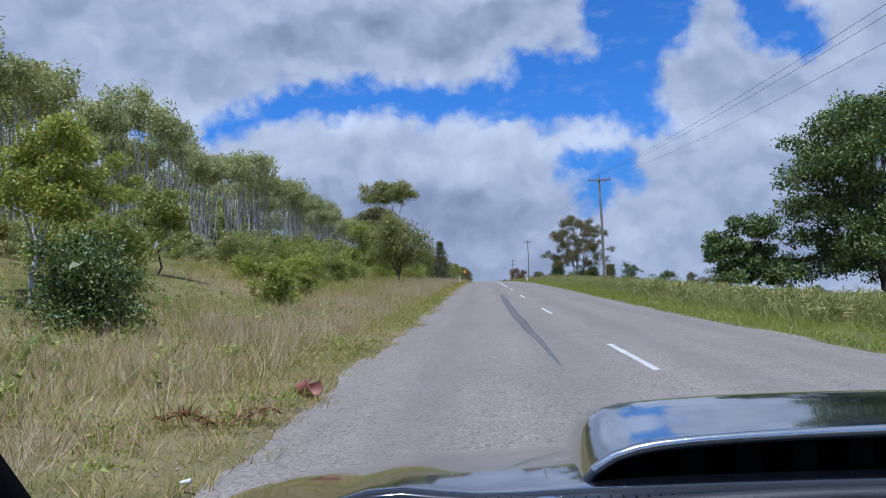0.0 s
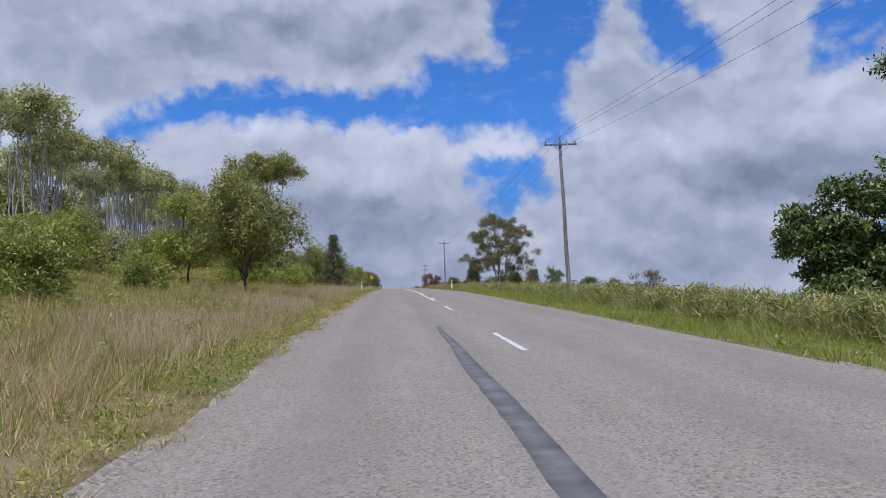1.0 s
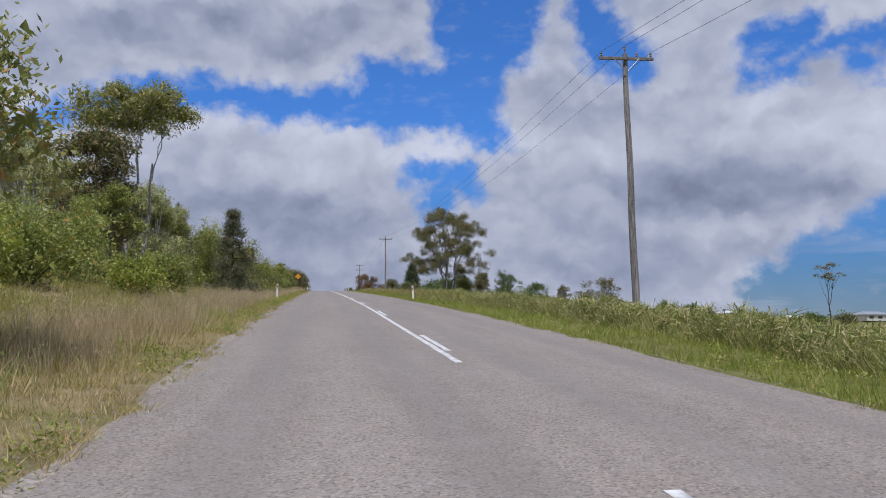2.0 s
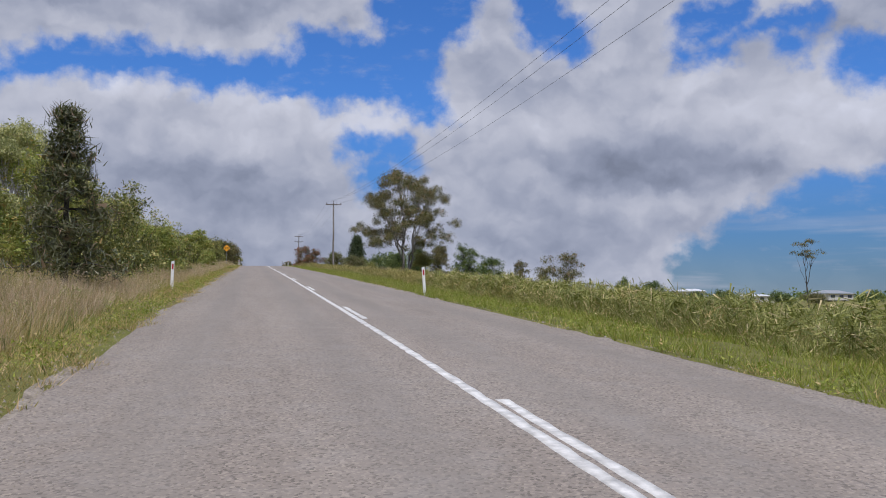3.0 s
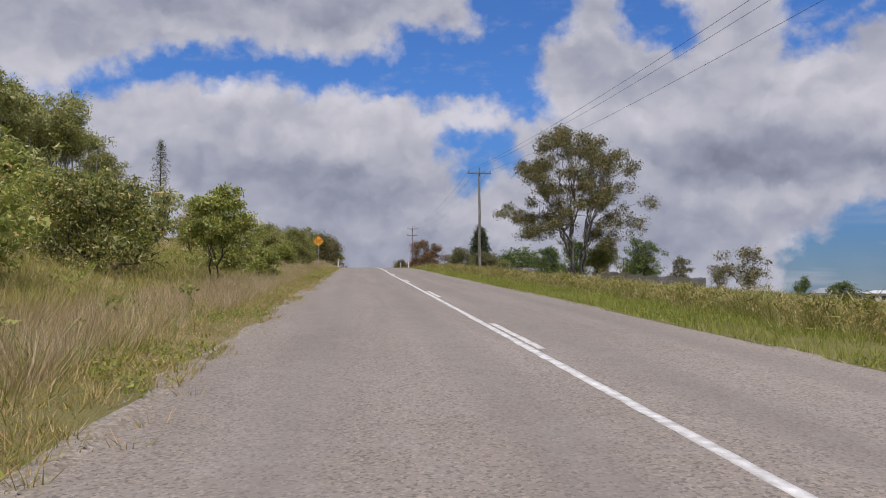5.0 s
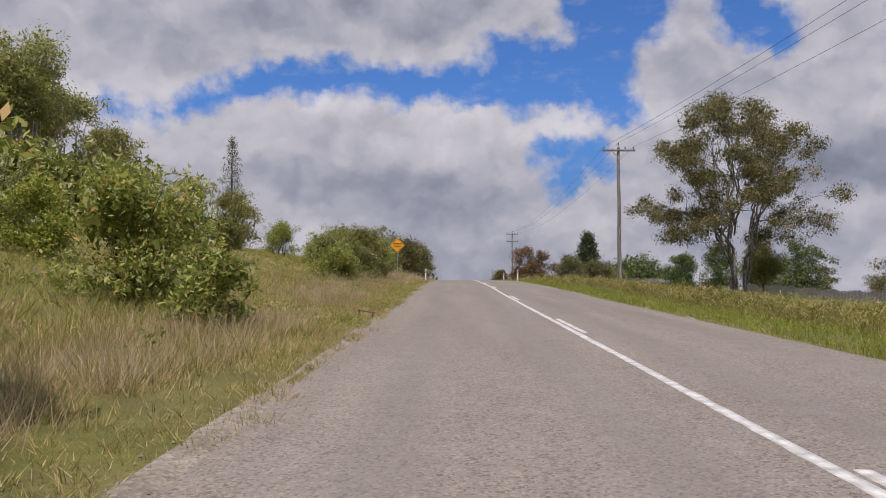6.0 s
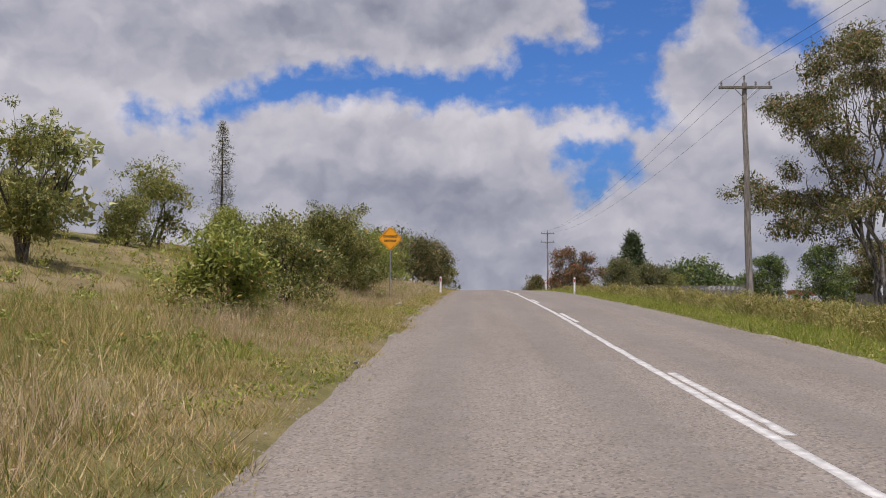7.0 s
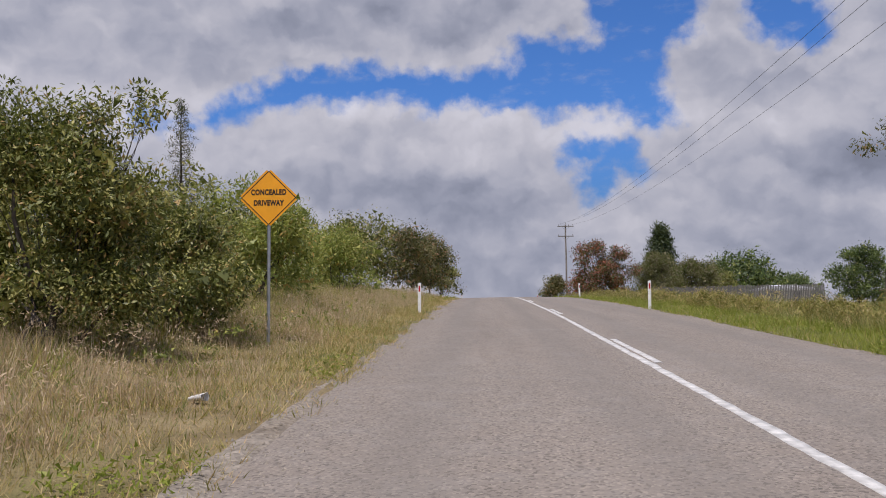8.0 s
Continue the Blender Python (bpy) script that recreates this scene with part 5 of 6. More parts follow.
grass("guinea_grass", 110000, (R0 + 2.7, R0 + 5.0), (5, 280), 0.25, 0.8, 0.012, M_CANE, 67, "shaggy guinea grass along the paddock", 0.8, 1.1, lambda x, y, r: drift(x, y, 1.1, 2.7) > -0.2, 1, 70, 0.28)
grass("paddock_grass", 50000, (R0 + 7, R0 + 40), (40, 330), 0.2, 0.6, 0.05, M_CANE, 68, "rough green paddock grass", 0.7, 1.6, None, 1, 10, 0.3)


grass("verge_turf", 230000, (L0 + 0.42, L0 - 1.9), (-2, 262), 0.04, 0.13, 0.012, M_GRASS, 81, "short thick turf along the road edge", 1.0, 1.1,
      lambda x, y, r: (x < L0 + 0.14 + scallop(y)) & (r.random(len(x)) < np.where(y > 150, 0.45, 1.0)), 1, 5, 0.09, True)
grass("dry_turf", 90000, (L0 + 0.3, L0 - 3.4), (140, 262), 0.05, 0.17, 0.010, M_STRAW, 82, "short dry brown turf along the road edge", 1.0, 1.1,
      lambda x, y, r: x < L0 + 0.14 + scallop(y), 1, 5, 0.10, True)


def herbage(name, n, xr, yr, hmax, leaf, mat, seed, label, power=1.0, keep=None, ball=0.18, droop=-0.15):
    """Low leafy weeds and seed heads between the blades, in drifts."""
    r = np.random.default_rng(seed)
    m = n // 26
    cx = xr[0] + (xr[1] - xr[0]) * r.random(m) ** power
    cy = yr[0] + (yr[1] - yr[0]) * r.random(m)
    if keep is not None:
        ok = keep(cx, cy, r)
        cx, cy = cx[ok], cy[ok]
    size = ball * (0.55 + 0.9 * r.random(len(cx)))
    cz = ground_z(cx, cy) + hmax * r.random(len(cx)) ** 1.6
    V, F = leaves(r, np.stack([cx, cy, cz], -1), size, len(cx) * 26, leaf[0], leaf[1], droop, 0.7, 0.05, True)
    return tagged(obj(name, np_mesh(name, V, F), mat), label, "weeds", kind="stuff")


herbage("verge_weeds", 120000, (L0 + 0.1, L0 - 2.0), (-2, 262), 0.12, (0.055, 0.022), M_LUSH, 71, "low leafy green weeds along the road edge", 1.3, lambda x, y, r: drift(x, y, 0.8, 2.2) > np.where(y > 150, 0.4, -0.4))
herbage("bank_weeds", 130000, (L0 - 1.5, L0 - 16), (-2, 262), 0.45, (0.10, 0.04), M_SHRUB_LEAF, 72, "leafy green weeds growing through the bank grass", 1.2, lambda x, y, r: drift(x, y, 0.45, 0.9) > -0.1)
herbage("grass_seed_heads", 180000, (L0 - 0.9, L0 - 4.6), (-2, 262), 0.7, (0.055, 0.010), M_PINK, 73, "pale feathery seed heads over the dry grass", 1.1, lambda x, y, r: drift(x * 0.6, y, 0.42, 1.9) > 0.0)
herbage("right_verge_weeds", 60000, (R0, R0 + 3.0), (5, 262), 0.15, (0.06, 0.024), M_LUSH, 79, "low leafy green weeds along the paddock verge", 1.2, lambda x, y, r: drift(x, y, 0.7, 0.2) > -0.3)
herbage("paddock_seed_heads", 80000, (R0 + 2.2, R0 + 7), (5, 270), 0.85, (0.09, 0.016), M_STRAW, 74, "pale seed heads over the guinea grass", 1.0)

herbage("guinea_leaves", 170000, (R0 + 3.1, R0 + 6.6), (8, 128), 0.9, (0.36, 0.026), M_CANE, 83, "arching leaf blades of the tall guinea grass", 1.4, None, 0.26, 0.25)
herbage("yellowed_guinea_leaves", 190000, (R0 + 3.1, R0 + 6.4), (110, 285), 0.75, (0.30, 0.022), M_GOLD_CANE, 84, "yellowed arching leaf blades of the guinea grass", 1.4, lambda x, y, r: drift(x, y, 0.9, 0.7) > -0.5, 0.25, 0.25)

# tufts that creep over the seal, and loose stones at its edge
grass("edge_tufts", 26000, (ROAD_L + 0.28, ROAD_L - 0.3), (-2, 262), 0.04, 0.2, 0.010, M_GRASS, 75, "grass tufts creeping over the road edge", 1.0, 1.0, lambda x, y, r: drift(x * 3, y, 1.3, 0.4) > 0.1, 1, 26, 0.13)
grass("right_edge_tufts", 16000, (ROAD_R - 0.12, ROAD_R + 0.3), (5, 262), 0.04, 0.16, 0.010, M_STRAW, 76, "dry grass tufts creeping over the road edge", 1.0, 1.0, lambda x, y, r: drift(x * 3, y, 1.3, 1.4) > 0.1, 1, 26, 0.12)
r = np.random.default_rng(78)
n = 26000
px = np.where(r.random(n) < 0.75, ROAD_L + 0.35 - 0.75 * r.random(n) ** 1.0 + 0.5 * r.random(n) ** 3, ROAD_R + 0.15 - 0.6 * r.random(n) ** 2)
py = -1 + 262 * r.random(n)
ps = 0.006 + 0.016 * r.random(n) ** 2.5
base = np.stack([px, py, np.where((px > ROAD_L) & (px < ROAD_R), surf_z(px, py), ground_z(px, py) + 0.012)], -1)
corner = np.array([[1, 0, -0.2], [-0.5, 0.87, -0.2], [-0.5, -0.87, -0.2], [0.1, 0.05, 0.9]])
V = (base[:, None, :] + corner[None] * ps[:, None, None] * (0.7 + 0.6 * r.random((n, 4, 1)))).reshape(-1, 3)
k = np.arange(n)[:, None] * 4
F = np.concatenate([k + np.array([[0, 1, 3]]), k + np.array([[1, 2, 3]]), k + np.array([[2, 0, 3]])])
tagged(obj("loose_stones", np_mesh("loose_stones", V, F), M_GRAVEL), "loose grey stones scattered along the road edge", "stones", kind="stuff")


# ---------------------------------------------------------------- the car that stands where the drive begins
def car_paint():
    m, nt, out = material("dark_metallic_paint")
    pos = nt.nodes.new("ShaderNodeTexCoord").outputs["Object"]
    fleck, dust = tex_noise(nt, 900, 2, 0.5, pos), tex_noise(nt, 6, 5, 0.65, pos)
    col = ramp(nt, fleck, [(0.4, (0.006, 0.008, 0.012)), (0.7, (0.022, 0.026, 0.034))])
    rough = remap(nt, dust, 0.3, 0.8, 0.10, 0.30)
    principled(nt, out, col, rough, 0.35, None, 0.3, 0.02, 0.6, 1.0)
    return m


M_PAINT = car_paint()
M_PLASTIC = plain_material("black_plastic", (0.018, 0.018, 0.02), 0.55, 0, 30, 0.3)
M_TRIM = plain_material("matt_black_trim", (0.006, 0.006, 0.006), 0.95, 0, 30, 0.2, 0.02)
M_RUBBER = plain_material("tyre_rubber", (0.02, 0.02, 0.02), 0.85, 0, 20, 0.3)
M_ALLOY = plain_material("alloy_rim", (0.5, 0.5, 0.52), 0.3, 0.9, 8, 0.15)
M_CHROME = plain_material("bright_metal", (0.6, 0.62, 0.64), 0.18, 1.0, 8, 0.1)

CAR_MID, HALF = 0.52, 0.90


def bonnet_z(x, d):
    """Height of the bonnet over the road, d metres ahead of the eye; x from the car's middle."""
    e = np.maximum(d - 0.95, 0)
    z = 1.015 - 0.085 * e - 0.075 * e ** 2
    z = z - 0.05 * np.abs(x / HALF) ** 3 + 0.018 * np.exp(-((np.abs(x) - 0.66) / 0.07) ** 2) * np.clip(1.9 - d, 0, 1)
    return z - 0.30 * np.maximum(d - 1.85, 0) ** 1.6


def sheet(xs, ys, zf, mask=None):
    X, Y = np.meshgrid(xs, ys)
    V = np.stack([X, Y, zf(X, Y)], -1).reshape(-1, 3)
    nx = len(xs)
    i = (np.arange(len(ys) - 1)[:, None] * nx + np.arange(nx - 1)[None, :]).ravel()
    return V, np.stack([i, i + 1, i + nx + 1, i + nx], -1)


def make_car():
    root = empty("car", pose(CAR_MID, 0, float(surf_z(CAR_MID, 0)), math.degrees(math.atan(0.066)), 0, 0))
    xs = np.linspace(-1, 1, 49)
    ds = np.linspace(0.93, 2.22, 40)

    def plan(V):                                   # the bonnet narrows in a curve to the nose
        V[:, 0] *= HALF * (1 - 0.22 * np.clip((V[:, 1] - 1.2) / 1.0, 0, 1) ** 2.2)
        V[:, 2] = bonnet_z(V[:, 0], V[:, 1])
        return V

    V, F = sheet(xs, ds, lambda X, Y: X * 0)
    me = np_mesh("bonnet", plan(V), F)
    bonnet = obj("bonnet", me, M_PAINT, root, True)
    bonnet.modifiers.new("thick", "SOLIDIFY").thickness = 0.012

    # raised scoop whose mouth faces the windscreen
    def scoop_z(X, Y):
        w = 0.46 - 0.06 * np.clip((Y - 1.0) / 1.0, 0, 1)
        edge = np.clip(1 - (np.abs(X) / w) ** 16, 0, 1)
        run = 0.044 + 0.036 * sstep(1.0, 1.5, Y)
        run = run * (1 - sstep(1.72, 2.05, Y))
        return bonnet_z(X, Y) + run * edge - 0.012 * (X / w) ** 2 - 0.002

    V, F = sheet(np.linspace(-0.465, 0.465, 111), np.linspace(1.0, 2.06, 32), scoop_z)
    scoop = obj("scoop", np_mesh("scoop", V, F), M_PAINT, root, True)
    scoop.modifiers.new("thick", "SOLIDIFY").thickness = 0.006
    n = 40
    lip = np.stack([np.linspace(-0.44, 0.44, n), np.full(n, 1.0), np.zeros(n)], -1)
    lip[:, 2] = scoop_z(lip[:, 0], lip[:, 1]) + 0.001
    obj("lip", np_mesh("lip", *tube(lip, np.full(n, 0.006), 8)), M_CHROME, scoop, True)
    for k in range(14):                            # ribs inside the mouth
        bm = bmesh.new()
        x = -0.39 + 0.06 * k
        box_bm(bm, (0.026, 0.012, 0.03), pose(x, 1.03, float(scoop_z(np.array(x), np.array(1.03))) - 0.024))
        part("rib", bm, M_TRIM, scoop)
    # added matt black panel that stands in for the shaded depth of the mouth
    bm = bmesh.new()
    box_bm(bm, (0.74, 0.01, 0.03), pose(0, 1.12, float(bonnet_z(np.array(0.0), np.array(1.12))) + 0.012))
    part("mouth_dark_panel", bm, M_TRIM, scoop)
    # wiper cowl
    V, F = sheet(np.linspace(-0.84, 0.84, 33), np.linspace(0.66, 0.94, 8), lambda X, Y: 1.005 - 0.04 * (0.94 - Y) - 0.03 * (X / 0.84) ** 2)
    cowl = obj("cowl", np_mesh("cowl", V, F), M_PLASTIC, root, True)
    cowl.modifiers.new("thick", "SOLIDIFY").thickness = 0.01
    for k in range(26):
        bm = bmesh.new()
        box_bm(bm, (0.010, 0.05, 0.006), pose(-0.56 + 0.012 * k, 0.90, 1.006))
        part("cowl_slat", bm, M_BLACK, cowl)
    for x0, x1 in ((-0.50, 0.10), (0.12, 0.72)):
        arm = np.array([[x0 + (x1 - x0) * q / 12, 0.84 - 0.05 * q / 12, 1.022 + 0.012 * math.sin(q / 12 * 3.14) - 0.03 * ((x0 + (x1 - x0) * q / 12) / 0.84) ** 2] for q in range(13)])
        wiper = obj("wiper", np_mesh("wiper", *tube(arm, np.linspace(0.011, 0.006, 13), 8)), M_PLASTIC, root, True, "black wiper arm with a bright edge")
        blade = arm + np.array([0.02, -0.035, -0.004])
        obj("blade", np_mesh("blade", *tube(blade, np.full(13, 0.005), 6)), M_STEEL, wiper, True)
        bm = bmesh.new()
        bmesh.ops.create_cone(bm, cap_ends=True, segments=14, radius1=0.022, radius2=0.014, depth=0.03, matrix=Matrix.Translation(arm[0]))
        part("pivot", bm, M_CHROME, wiper)
    # dashboard behind the glass line
    V, F = sheet(np.linspace(-0.78, 0.78, 25), np.linspace(0.36, 0.67, 10), lambda X, Y: 0.985 - 0.10 * ((0.67 - Y) / 0.31) ** 2 - 0.03 * (X / 0.78) ** 2)
    dash = obj("dashboard", np_mesh("dashboard", V, F), M_PLASTIC, root, True)
    dash.modifiers.new("thick", "SOLIDIFY").thickness = 0.03
    # pillar at the passenger side
    for s in (-1, 1):
        p = np.array([[s * (0.893 - 0.115 * q / 8), 0.70 - 0.62 * q / 8, 0.97 + 0.46 * q / 8] for q in range(9)])
        v, f = tube(p, np.full(9, 0.055), 10)
        obj("pillar", np_mesh("pillar", v, f), M_TRIM, root, True)
    # flanks, nose and wheels
    for s in (-1, 1):
        V, F = sheet(np.linspace(0.22, 2.0, 24), np.linspace(0, 1, 9), lambda X, Y: X * 0)
        q, u = V[:, 0].copy(), V[:, 1].copy()
        taper = 1 - 0.20 * np.clip((q - 1.2) / 1.0, 0, 1) ** 2.2
        topz = bonnet_z(np.full(len(q), HALF), np.maximum(q, 0.95)) - 0.012
        arch = np.clip(0.36 ** 2 - (q - 1.38) ** 2, 0, None) ** 0.5 + 0.30
        low = np.maximum(0.26, np.where(np.abs(q - 1.38) < 0.36, arch, 0.26))
        V = np.stack([s * (HALF * taper + 0.025 * np.sin(np.pi * u)), q, low + (topz - low) * u], -1)
        me = np_mesh("wing", V, F)
        w = obj("wing", me, M_PAINT, root, True)
        w.modifiers.new("thick", "SOLIDIFY").thickness = 0.02
        bm = bmesh.new()
        bmesh.ops.create_cone(bm, cap_ends=True, segments=36, radius1=0.325, radius2=0.325, depth=0.22, matrix=pose(s * 0.76, 1.38, 0.325, 0, 90, 0))
        bmesh.ops.bevel(bm, geom=[e for e in bm.edges if len(e.link_faces) == 2 and max(len(f.verts) for f in e.link_faces) > 10], offset=0.03, segments=2, affect="EDGES")
        tyre = part("tyre", bm, M_RUBBER, root, "", True)
        bm = bmesh.new()
        bmesh.ops.create_cone(bm, cap_ends=True, segments=28, radius1=0.21, radius2=0.19, depth=0.235, matrix=pose(s * 0.76, 1.38, 0.325, 0, 90, 0))
        part("rim", bm, M_ALLOY, tyre)
    nose = sheet(np.linspace(-1, 1, 33), np.linspace(0, 1, 8), lambda X, Y: X * 0)
    V = nose[0]
    u = V[:, 1].copy()
    V = np.stack([V[:, 0] * 0.72, 2.20 + 0.06 * np.sin(np.pi * u) - 0.18 * np.abs(V[:, 0]) ** 4, 0.24 + u * (0.70 - 0.24)], -1)
    nb = obj("bumper", np_mesh("bumper", V, nose[1]), M_PAINT, root, True)
    nb.modifiers.new("thick", "SOLIDIFY").thickness = 0.02
    return tagged(root, "dark glossy car bonnet with a raised rear-facing scoop and wipers", "car")


make_car()


# ---------------------------------------------------------------- litter on the verge
M_TERRA = plain_material("faded_red_plastic", (0.27, 0.10, 0.07), 0.6, 0, 9, 0.35)
M_DEADLEAF = leaf_material("dead_frond", (0.13, 0.06, 0.03), (0.25, 0.12, 0.055), (0.36, 0.20, 0.09), None, 0, 0.2)
M_PAPER = plain_material("dirty_white_card", (0.72, 0.70, 0.66), 0.75, 0, 12, 0.25)
M_WOOD = bark_material("split_brown_board", (0.11, 0.06, 0.035), (0.26, 0.16, 0.09), 5, 1)


def ribbed_bucket(x, y):
    root = empty("broken_bucket", pose(x, y, gz(x, y) + 0.10, 78, 12, 60))
    bm = bmesh.new()
    rings = []
    for z, rr in ((-0.11, 0.075), (-0.10, 0.08), (0.09, 0.105), (0.095, 0.115), (0.11, 0.115), (0.108, 0.100), (-0.09, 0.073)):
        rings.append([bm.verts.new((rr * math.cos(a * 0.2618), rr * math.sin(a * 0.2618), z)) for a in range(24)])
    for a, b in zip(rings, rings[1:]):
        for q in range(24):
            if 3 <= q <= 7 and a is not rings[0]:
                continue                               # the broken-out side
            bm.faces.new((a[q], a[(q + 1) % 24], b[(q + 1) % 24], b[q]))
    bm.faces.new(rings[0][::-1])
    part("shell", bm, M_TERRA, root, "", True)
    return tagged(root, "broken faded red plastic bucket lying at the road edge", "bucket")


ribbed_bucket(-1.93, 9.3)


def dead_frond(x, y, n, seed, turn):
    r = np.random.default_rng(seed)
    root = empty("dead_branch", pose(x, y, gz(x, y) + 0.03, 0, 0, turn))
    spine = np.array([[0.9 * (q / 10 - 0.5), 0.04 * math.sin(q), 0.05 + 0.05 * math.sin(q * 0.8)] for q in range(11)])
    obj("stem", np_mesh("stem", *tube(spine, np.linspace(0.014, 0.005, 11), 6)), M_WOOD, root)
    V, F = leaves(r, spine, np.full(11, 0.11), n, 0.16, 0.02, 0.1, 0.5, 0.1)
    obj("dead_leaf_spray", np_mesh("dead_leaf_spray", V, F), M_DEADLEAF, root)
    return tagged(root, "fallen dead branch with reddish brown leaves in the grass", "branch")


dead_frond(-2.34, 7.44, 150, 5, 20)


def board(x, y, turn):
    root = empty("broken_board", pose(x, y, gz(x, y) + 0.10, 0, 8, turn))
    bm = bmesh.new()
    box_bm(bm, (0.42, 0.12, 0.022), pose(0, 0, 0.03))
    bmesh.ops.bevel(bm, geom=bm.edges[:], offset=0.004, segments=1, affect="EDGES")
    part("plank", bm, M_WOOD, root)
    for s in (-0.17, 0.16):
        bm = bmesh.new()
        box_bm(bm, (0.03, 0.11, 0.11), pose(s, 0, -0.035, 0, 10 * s, 0))
        part("cleat", bm, M_WOOD, root)
    return tagged(root, "broken piece of brown wooden crate in the verge", "board")


board(-2.15, 175.2, 8)


def crushed_cup(x, y, turn, size=1.0):
    root = empty("paper_cup", pose(x, y, gz(x, y) + 0.06, 82, 0, turn))
    bm = bmesh.new()
    rings = []
    for z, rr in ((-0.06, 0.028), (0.055, 0.04), (0.06, 0.043), (0.064, 0.040), (-0.052, 0.026)):
        rings.append([bm.verts.new((size * rr * math.cos(a * 0.3927) * 1.1, size * rr * math.sin(a * 0.3927) * (0.7 + 0.2 * math.sin(a)), size * z)) for a in range(16)])
    for a, b in zip(rings, rings[1:]):
        for q in range(16):
            bm.faces.new((a[q], a[(q + 1) % 16], b[(q + 1) % 16], b[q]))
    bm.faces.new(rings[0][::-1])
    part("cup", bm, M_PAPER, root, "", True)
    return tagged(root, "crushed white paper cup thrown in the verge", "paper cup")


crushed_cup(-2.85, 207.9, 70, 1.4)
crushed_cup(-1.85, 189.9, 20, 0.8)
crushed_cup(-1.86, 5.25, 100, 0.55)


M_SOIL = plain_material("pale_bare_earth", (0.34, 0.25, 0.17), 0.95, 0, 6.0, 0.4, 0.1, 0.0, 0.6)


def soil_scrape(x, y, w, d, seed):
    """A low bank of bare, crumbling earth where the grass has slipped away."""
    r = np.random.default_rng(seed)
    n = 22
    U, V = np.meshgrid(np.linspace(-1, 1, n), np.linspace(-1, 1, n))
    fall = np.clip(1 - np.hypot(U, V) ** 2 * (0.75 + 0.35 * np.sin(3 * np.arctan2(V, U) + seed)), -0.5, 1)
    X, Y = x + U * w / 2, y + V * d / 2
    Z = ground_z(X, Y) + 0.055 * fall + r.normal(0, 0.014, X.shape) * (fall > 0) - 0.015
    i = (np.arange(n - 1)[:, None] * n + np.arange(n - 1)[None, :]).ravel()
    ob = obj("bare_soil", np_mesh("bare_soil", np.stack([X, Y, Z], -1).reshape(-1, 3), np.stack([i, i + 1, i + n + 1, i + n], -1)), M_SOIL)
    return tagged(ob, "scrape of pale crumbling earth in the grassy bank", "soil", kind="structure")


for q, (x, y, w, d) in enumerate(((-3.05, 173.9, 0.5, 0.4), (-3.35, 172.8, 0.6, 0.5), (-3.75, 171.3, 0.7, 0.5))):
    soil_scrape(x, y, w, d, 400 + q)

# ---------------------------------------------------------------- fence, shed and far houses
M_PALING = bark_material("grey_paling", (0.15, 0.14, 0.13), (0.27, 0.255, 0.235), 3.0, 0.3)
M_TIN = plain_material("pale_roof_sheet", (0.70, 0.71, 0.72), 0.4, 0.3, 2, 0.15)
M_DARKTIN = plain_material("grey_roof_sheet", (0.30, 0.32, 0.34), 0.5, 0.3, 2, 0.2)
M_WALL = plain_material("cream_wall", (0.62, 0.58, 0.50), 0.8, 0, 1.5, 0.15)
M_RUST = plain_material("rusted_steel", (0.30, 0.12, 0.07), 0.8, 0.2, 3, 0.5)
M_GLASS = plain_material("dark_window_glass", (0.03, 0.035, 0.04), 0.08, 0, 3, 0.2)


def paling_fence(points, h=1.55):
    root = empty("paling_fence", Matrix())
    r = np.random.default_rng(77)
    for (xa, ya), (xb, yb) in zip(points, points[1:]):
        length = math.hypot(xb - xa, yb - ya)
        n = max(1, round(length / 2.4))
        ang = math.degrees(math.atan2(yb - ya, xb - xa))
        for k in range(n):
            t = (k + 0.5) / n
            x, y = xa + (xb - xa) * t, ya + (yb - ya) * t
            z = gz(x, y)
            bm = bmesh.new()
            step = length / n
            m = int(step / 0.15)
            for q in range(m):
                hh = h * (0.93 + 0.1 * r.random())
                box_bm(bm, (0.13, 0.02, hh), pose(-step / 2 + (q + 0.5) * step / m, 0.012 * r.random(), hh / 2))
            for zz in (0.35, 1.2):
                box_bm(bm, (step, 0.04, 0.07), pose(0, 0.05, zz))
            p = tagged(part("panel", bm, M_PALING, root), kind="stuff")
            p.matrix_basis = pose(x, y, z, 0, 0, ang)
            bm = bmesh.new()
            box_bm(bm, (0.10, 0.10, h + 0.1), pose(-step / 2, 0.08, h / 2))
            p = part("post", bm, M_PALING, root)
            p.matrix_basis = pose(x, y, z, 0, 0, ang)
    return tagged(root, "weathered grey timber paling fence behind tall grass", "fence")


paling_fence([(19.0, 296.0), (27.0, 290.5), (34.0, 286.5)], 1.9)
paling_fence([(36.5, 262.0), (39.0, 252.0), (47.0, 243.0)], 1.6)


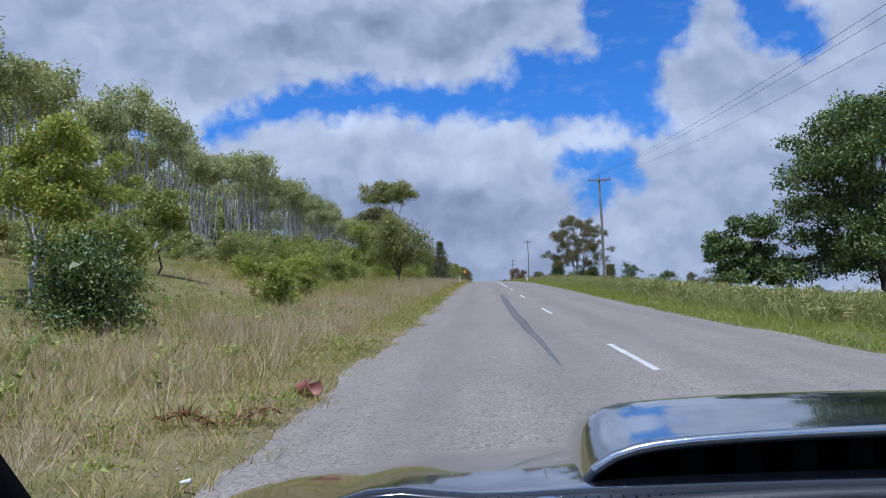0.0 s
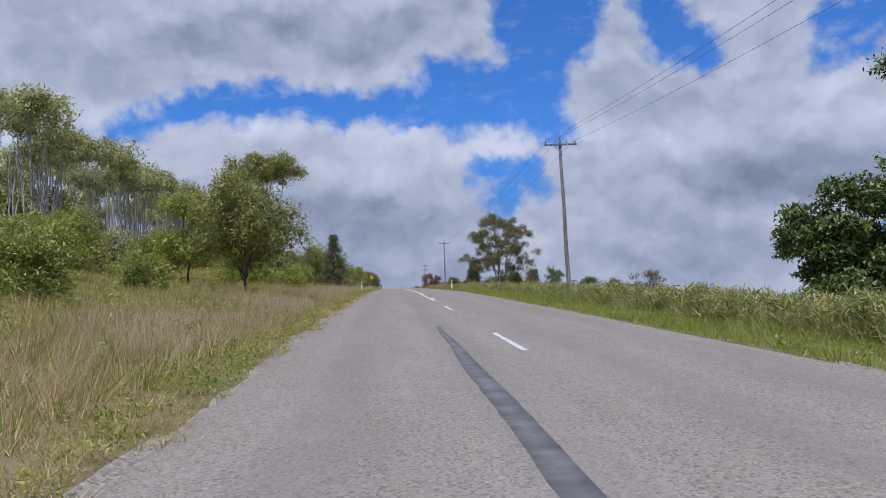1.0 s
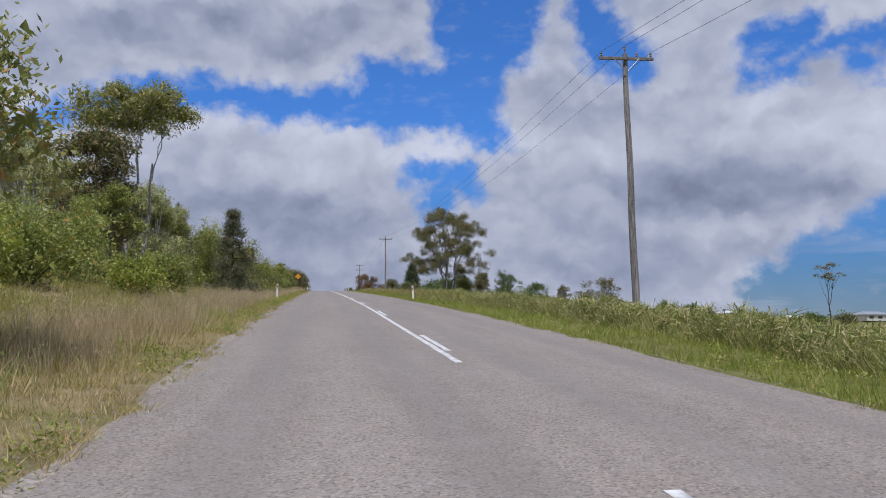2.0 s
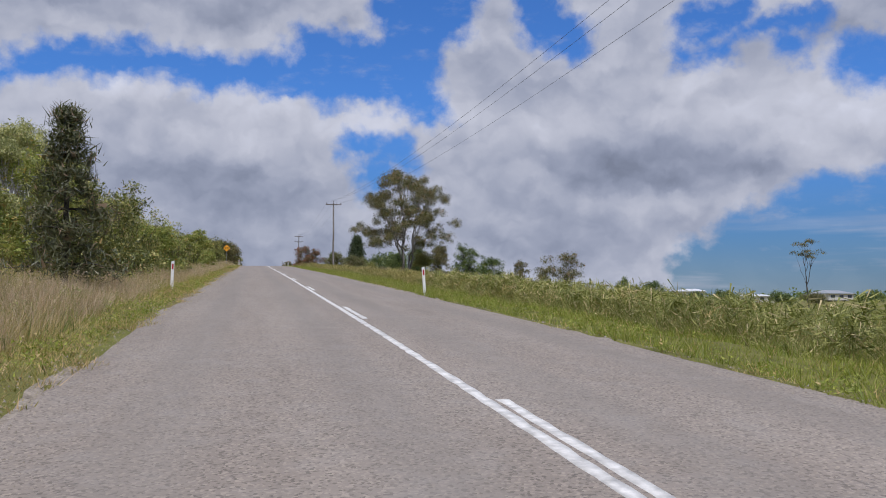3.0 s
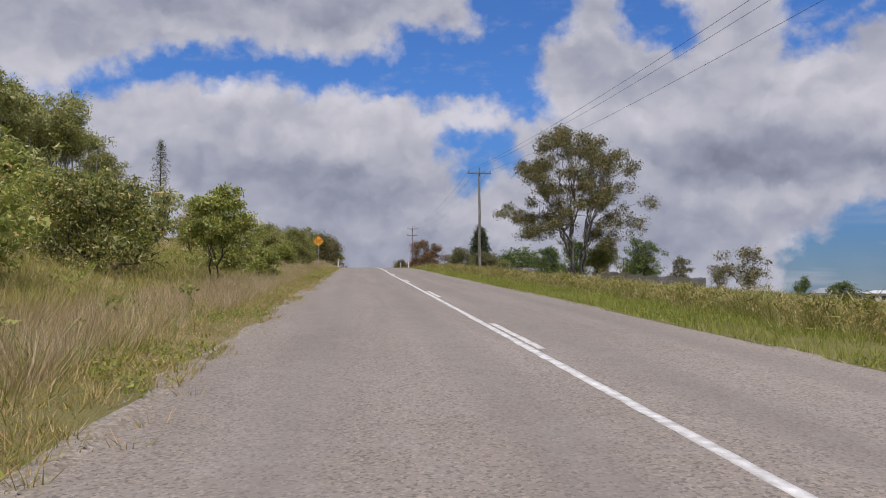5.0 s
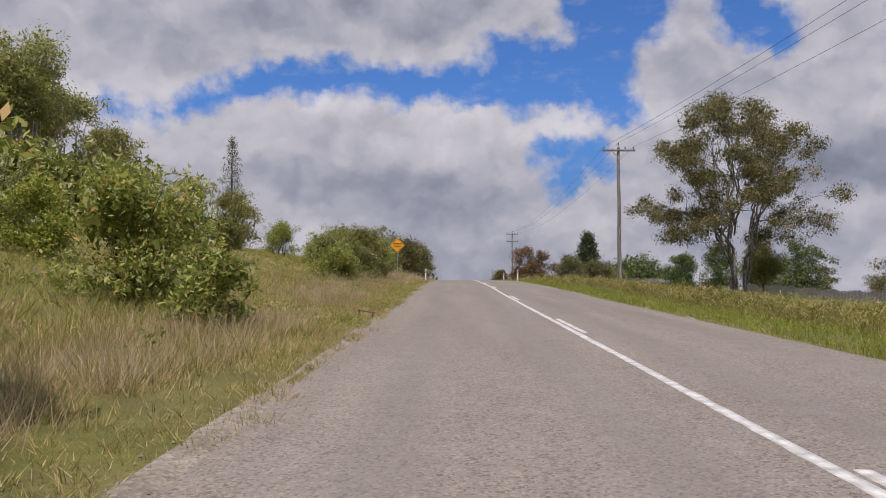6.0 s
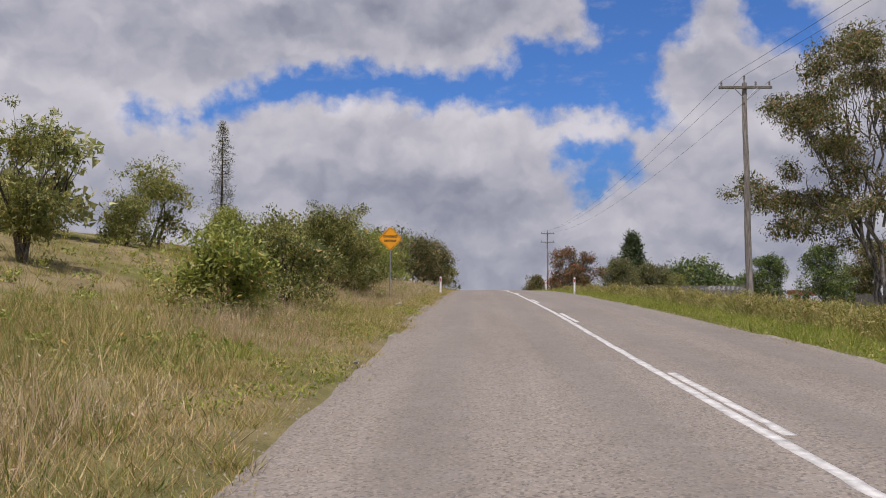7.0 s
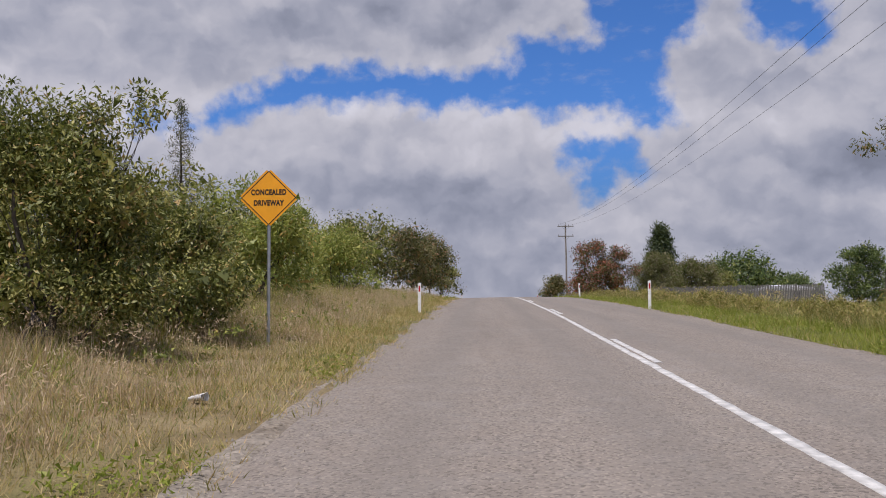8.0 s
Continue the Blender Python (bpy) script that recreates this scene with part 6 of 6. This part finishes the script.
def house(x, y, w, d, h, roof_h, turn, roof, lab, name="house", windows=3):
    root = empty(name, pose(x, y, gz(x, y), 0, 0, turn))
    bm = bmesh.new()
    box_bm(bm, (w, d, h), pose(0, 0, h / 2))
    part("wall", bm, M_WALL, root)
    bm = bmesh.new()
    ov = 0.5
    pts = [(-w / 2 - ov, -d / 2 - ov, h), (w / 2 + ov, -d / 2 - ov, h), (w / 2 + ov, d / 2 + ov, h), (-w / 2 - ov, d / 2 + ov, h), (-w / 2 + d * 0.3, 0, h + roof_h), (w / 2 - d * 0.3, 0, h + roof_h)]
    v = [bm.verts.new(p) for p in pts] + [bm.verts.new((p[0], p[1], p[2] - 0.18)) for p in pts[:4]]
    for f in ((0, 1, 5, 4), (1, 2, 5), (2, 3, 4, 5), (3, 0, 4), (6, 7, 1, 0), (7, 8, 2, 1), (8, 9, 3, 2), (9, 6, 0, 3), (9, 8, 7, 6)):
        bm.faces.new([v[q] for q in f])
    part("roof", bm, roof, root)
    for k in range(windows):
        bm = bmesh.new()
        box_bm(bm, (w * 0.16, 0.08, 1.1), pose(-w / 2 + w * (k + 0.5) / windows, -d / 2 - 0.01, h * 0.58))
        part("window", bm, M_GLASS, root)
    return tagged(root, lab, "house" if name == "house" else "shed", "houses across the paddock")


house(35.5, 303.0, 5.5, 4.0, 1.9, 0.5, -10, M_TIN, "low garden shed with pale metal roof behind the fence", "shed", 2)
house(62.0, 305.0, 9.0, 7.0, 2.6, 1.3, 20, M_DARKTIN, "house with grey metal roof among garden trees")
for k, (x, y, w, h, rf, roof) in enumerate(((168, 391, 11, 3.6, 1.0, M_TIN), (155, 396, 15, 3.2, 1.8, M_DARKTIN), (190, 381, 11, 2.6, 0.8, M_TIN), (232, 392, 15, 2.8, 1.4, M_DARKTIN))):
    house(x, y, w, 10, h, rf, -25 + 13 * (k % 4), roof, "distant house with pale walls across the paddock" if roof is M_TIN else "distant house with grey hipped roof across the paddock")


def trailer(x, y, turn):
    root = empty("rusted_trailer", pose(x, y, gz(x, y), 0, 0, turn))
    bm = bmesh.new()
    box_bm(bm, (2.8, 1.5, 0.6), pose(0, 0, 1.0))
    bmesh.ops.bevel(bm, geom=bm.edges[:], offset=0.03, segments=1, affect="EDGES")
    part("tub", bm, M_RUST, root)
    for s in (-1, 1):
        bm = bmesh.new()
        bmesh.ops.create_cone(bm, cap_ends=True, segments=20, radius1=0.42, radius2=0.42, depth=0.2, matrix=pose(0, s * 0.8, 0.42, 90, 0, 0))
        part("wheel", bm, M_RUBBER, root)
    bm = bmesh.new()
    box_bm(bm, (1.6, 0.1, 0.1), pose(2.0, 0, 0.85))
    part("drawbar", bm, M_RUST, root)
    return tagged(root, "rusty red farm trailer parked beyond the fence", "trailer")


trailer(38.5, 281.0, 15)

# far woods along the skyline of the paddock
r = np.random.default_rng(91)
fc, fs = [], []
for k in range(240):
    a = radians(24 + 40 * r.random())
    dist = 470 + 160 * r.random()
    x, y = dist * math.sin(a), 119 + dist * math.cos(a)
    h = 4 + 3.5 * r.random()
    for q in range(4):
        fc.append((x + r.normal(0, 4), y + r.normal(0, 3), gz(x, y) + h * (0.4 + 0.5 * r.random())))
        fs.append(2.2 + 1.2 * r.random())
V, F = leaves(r, fc, fs, 26000, 1.5, 0.9, 0.1, 0.8, 0.3)
tagged(obj("far_woods", np_mesh("far_woods", V, F), M_GREEN_LEAF), "distant line of trees across the paddock", "trees", kind="stuff")
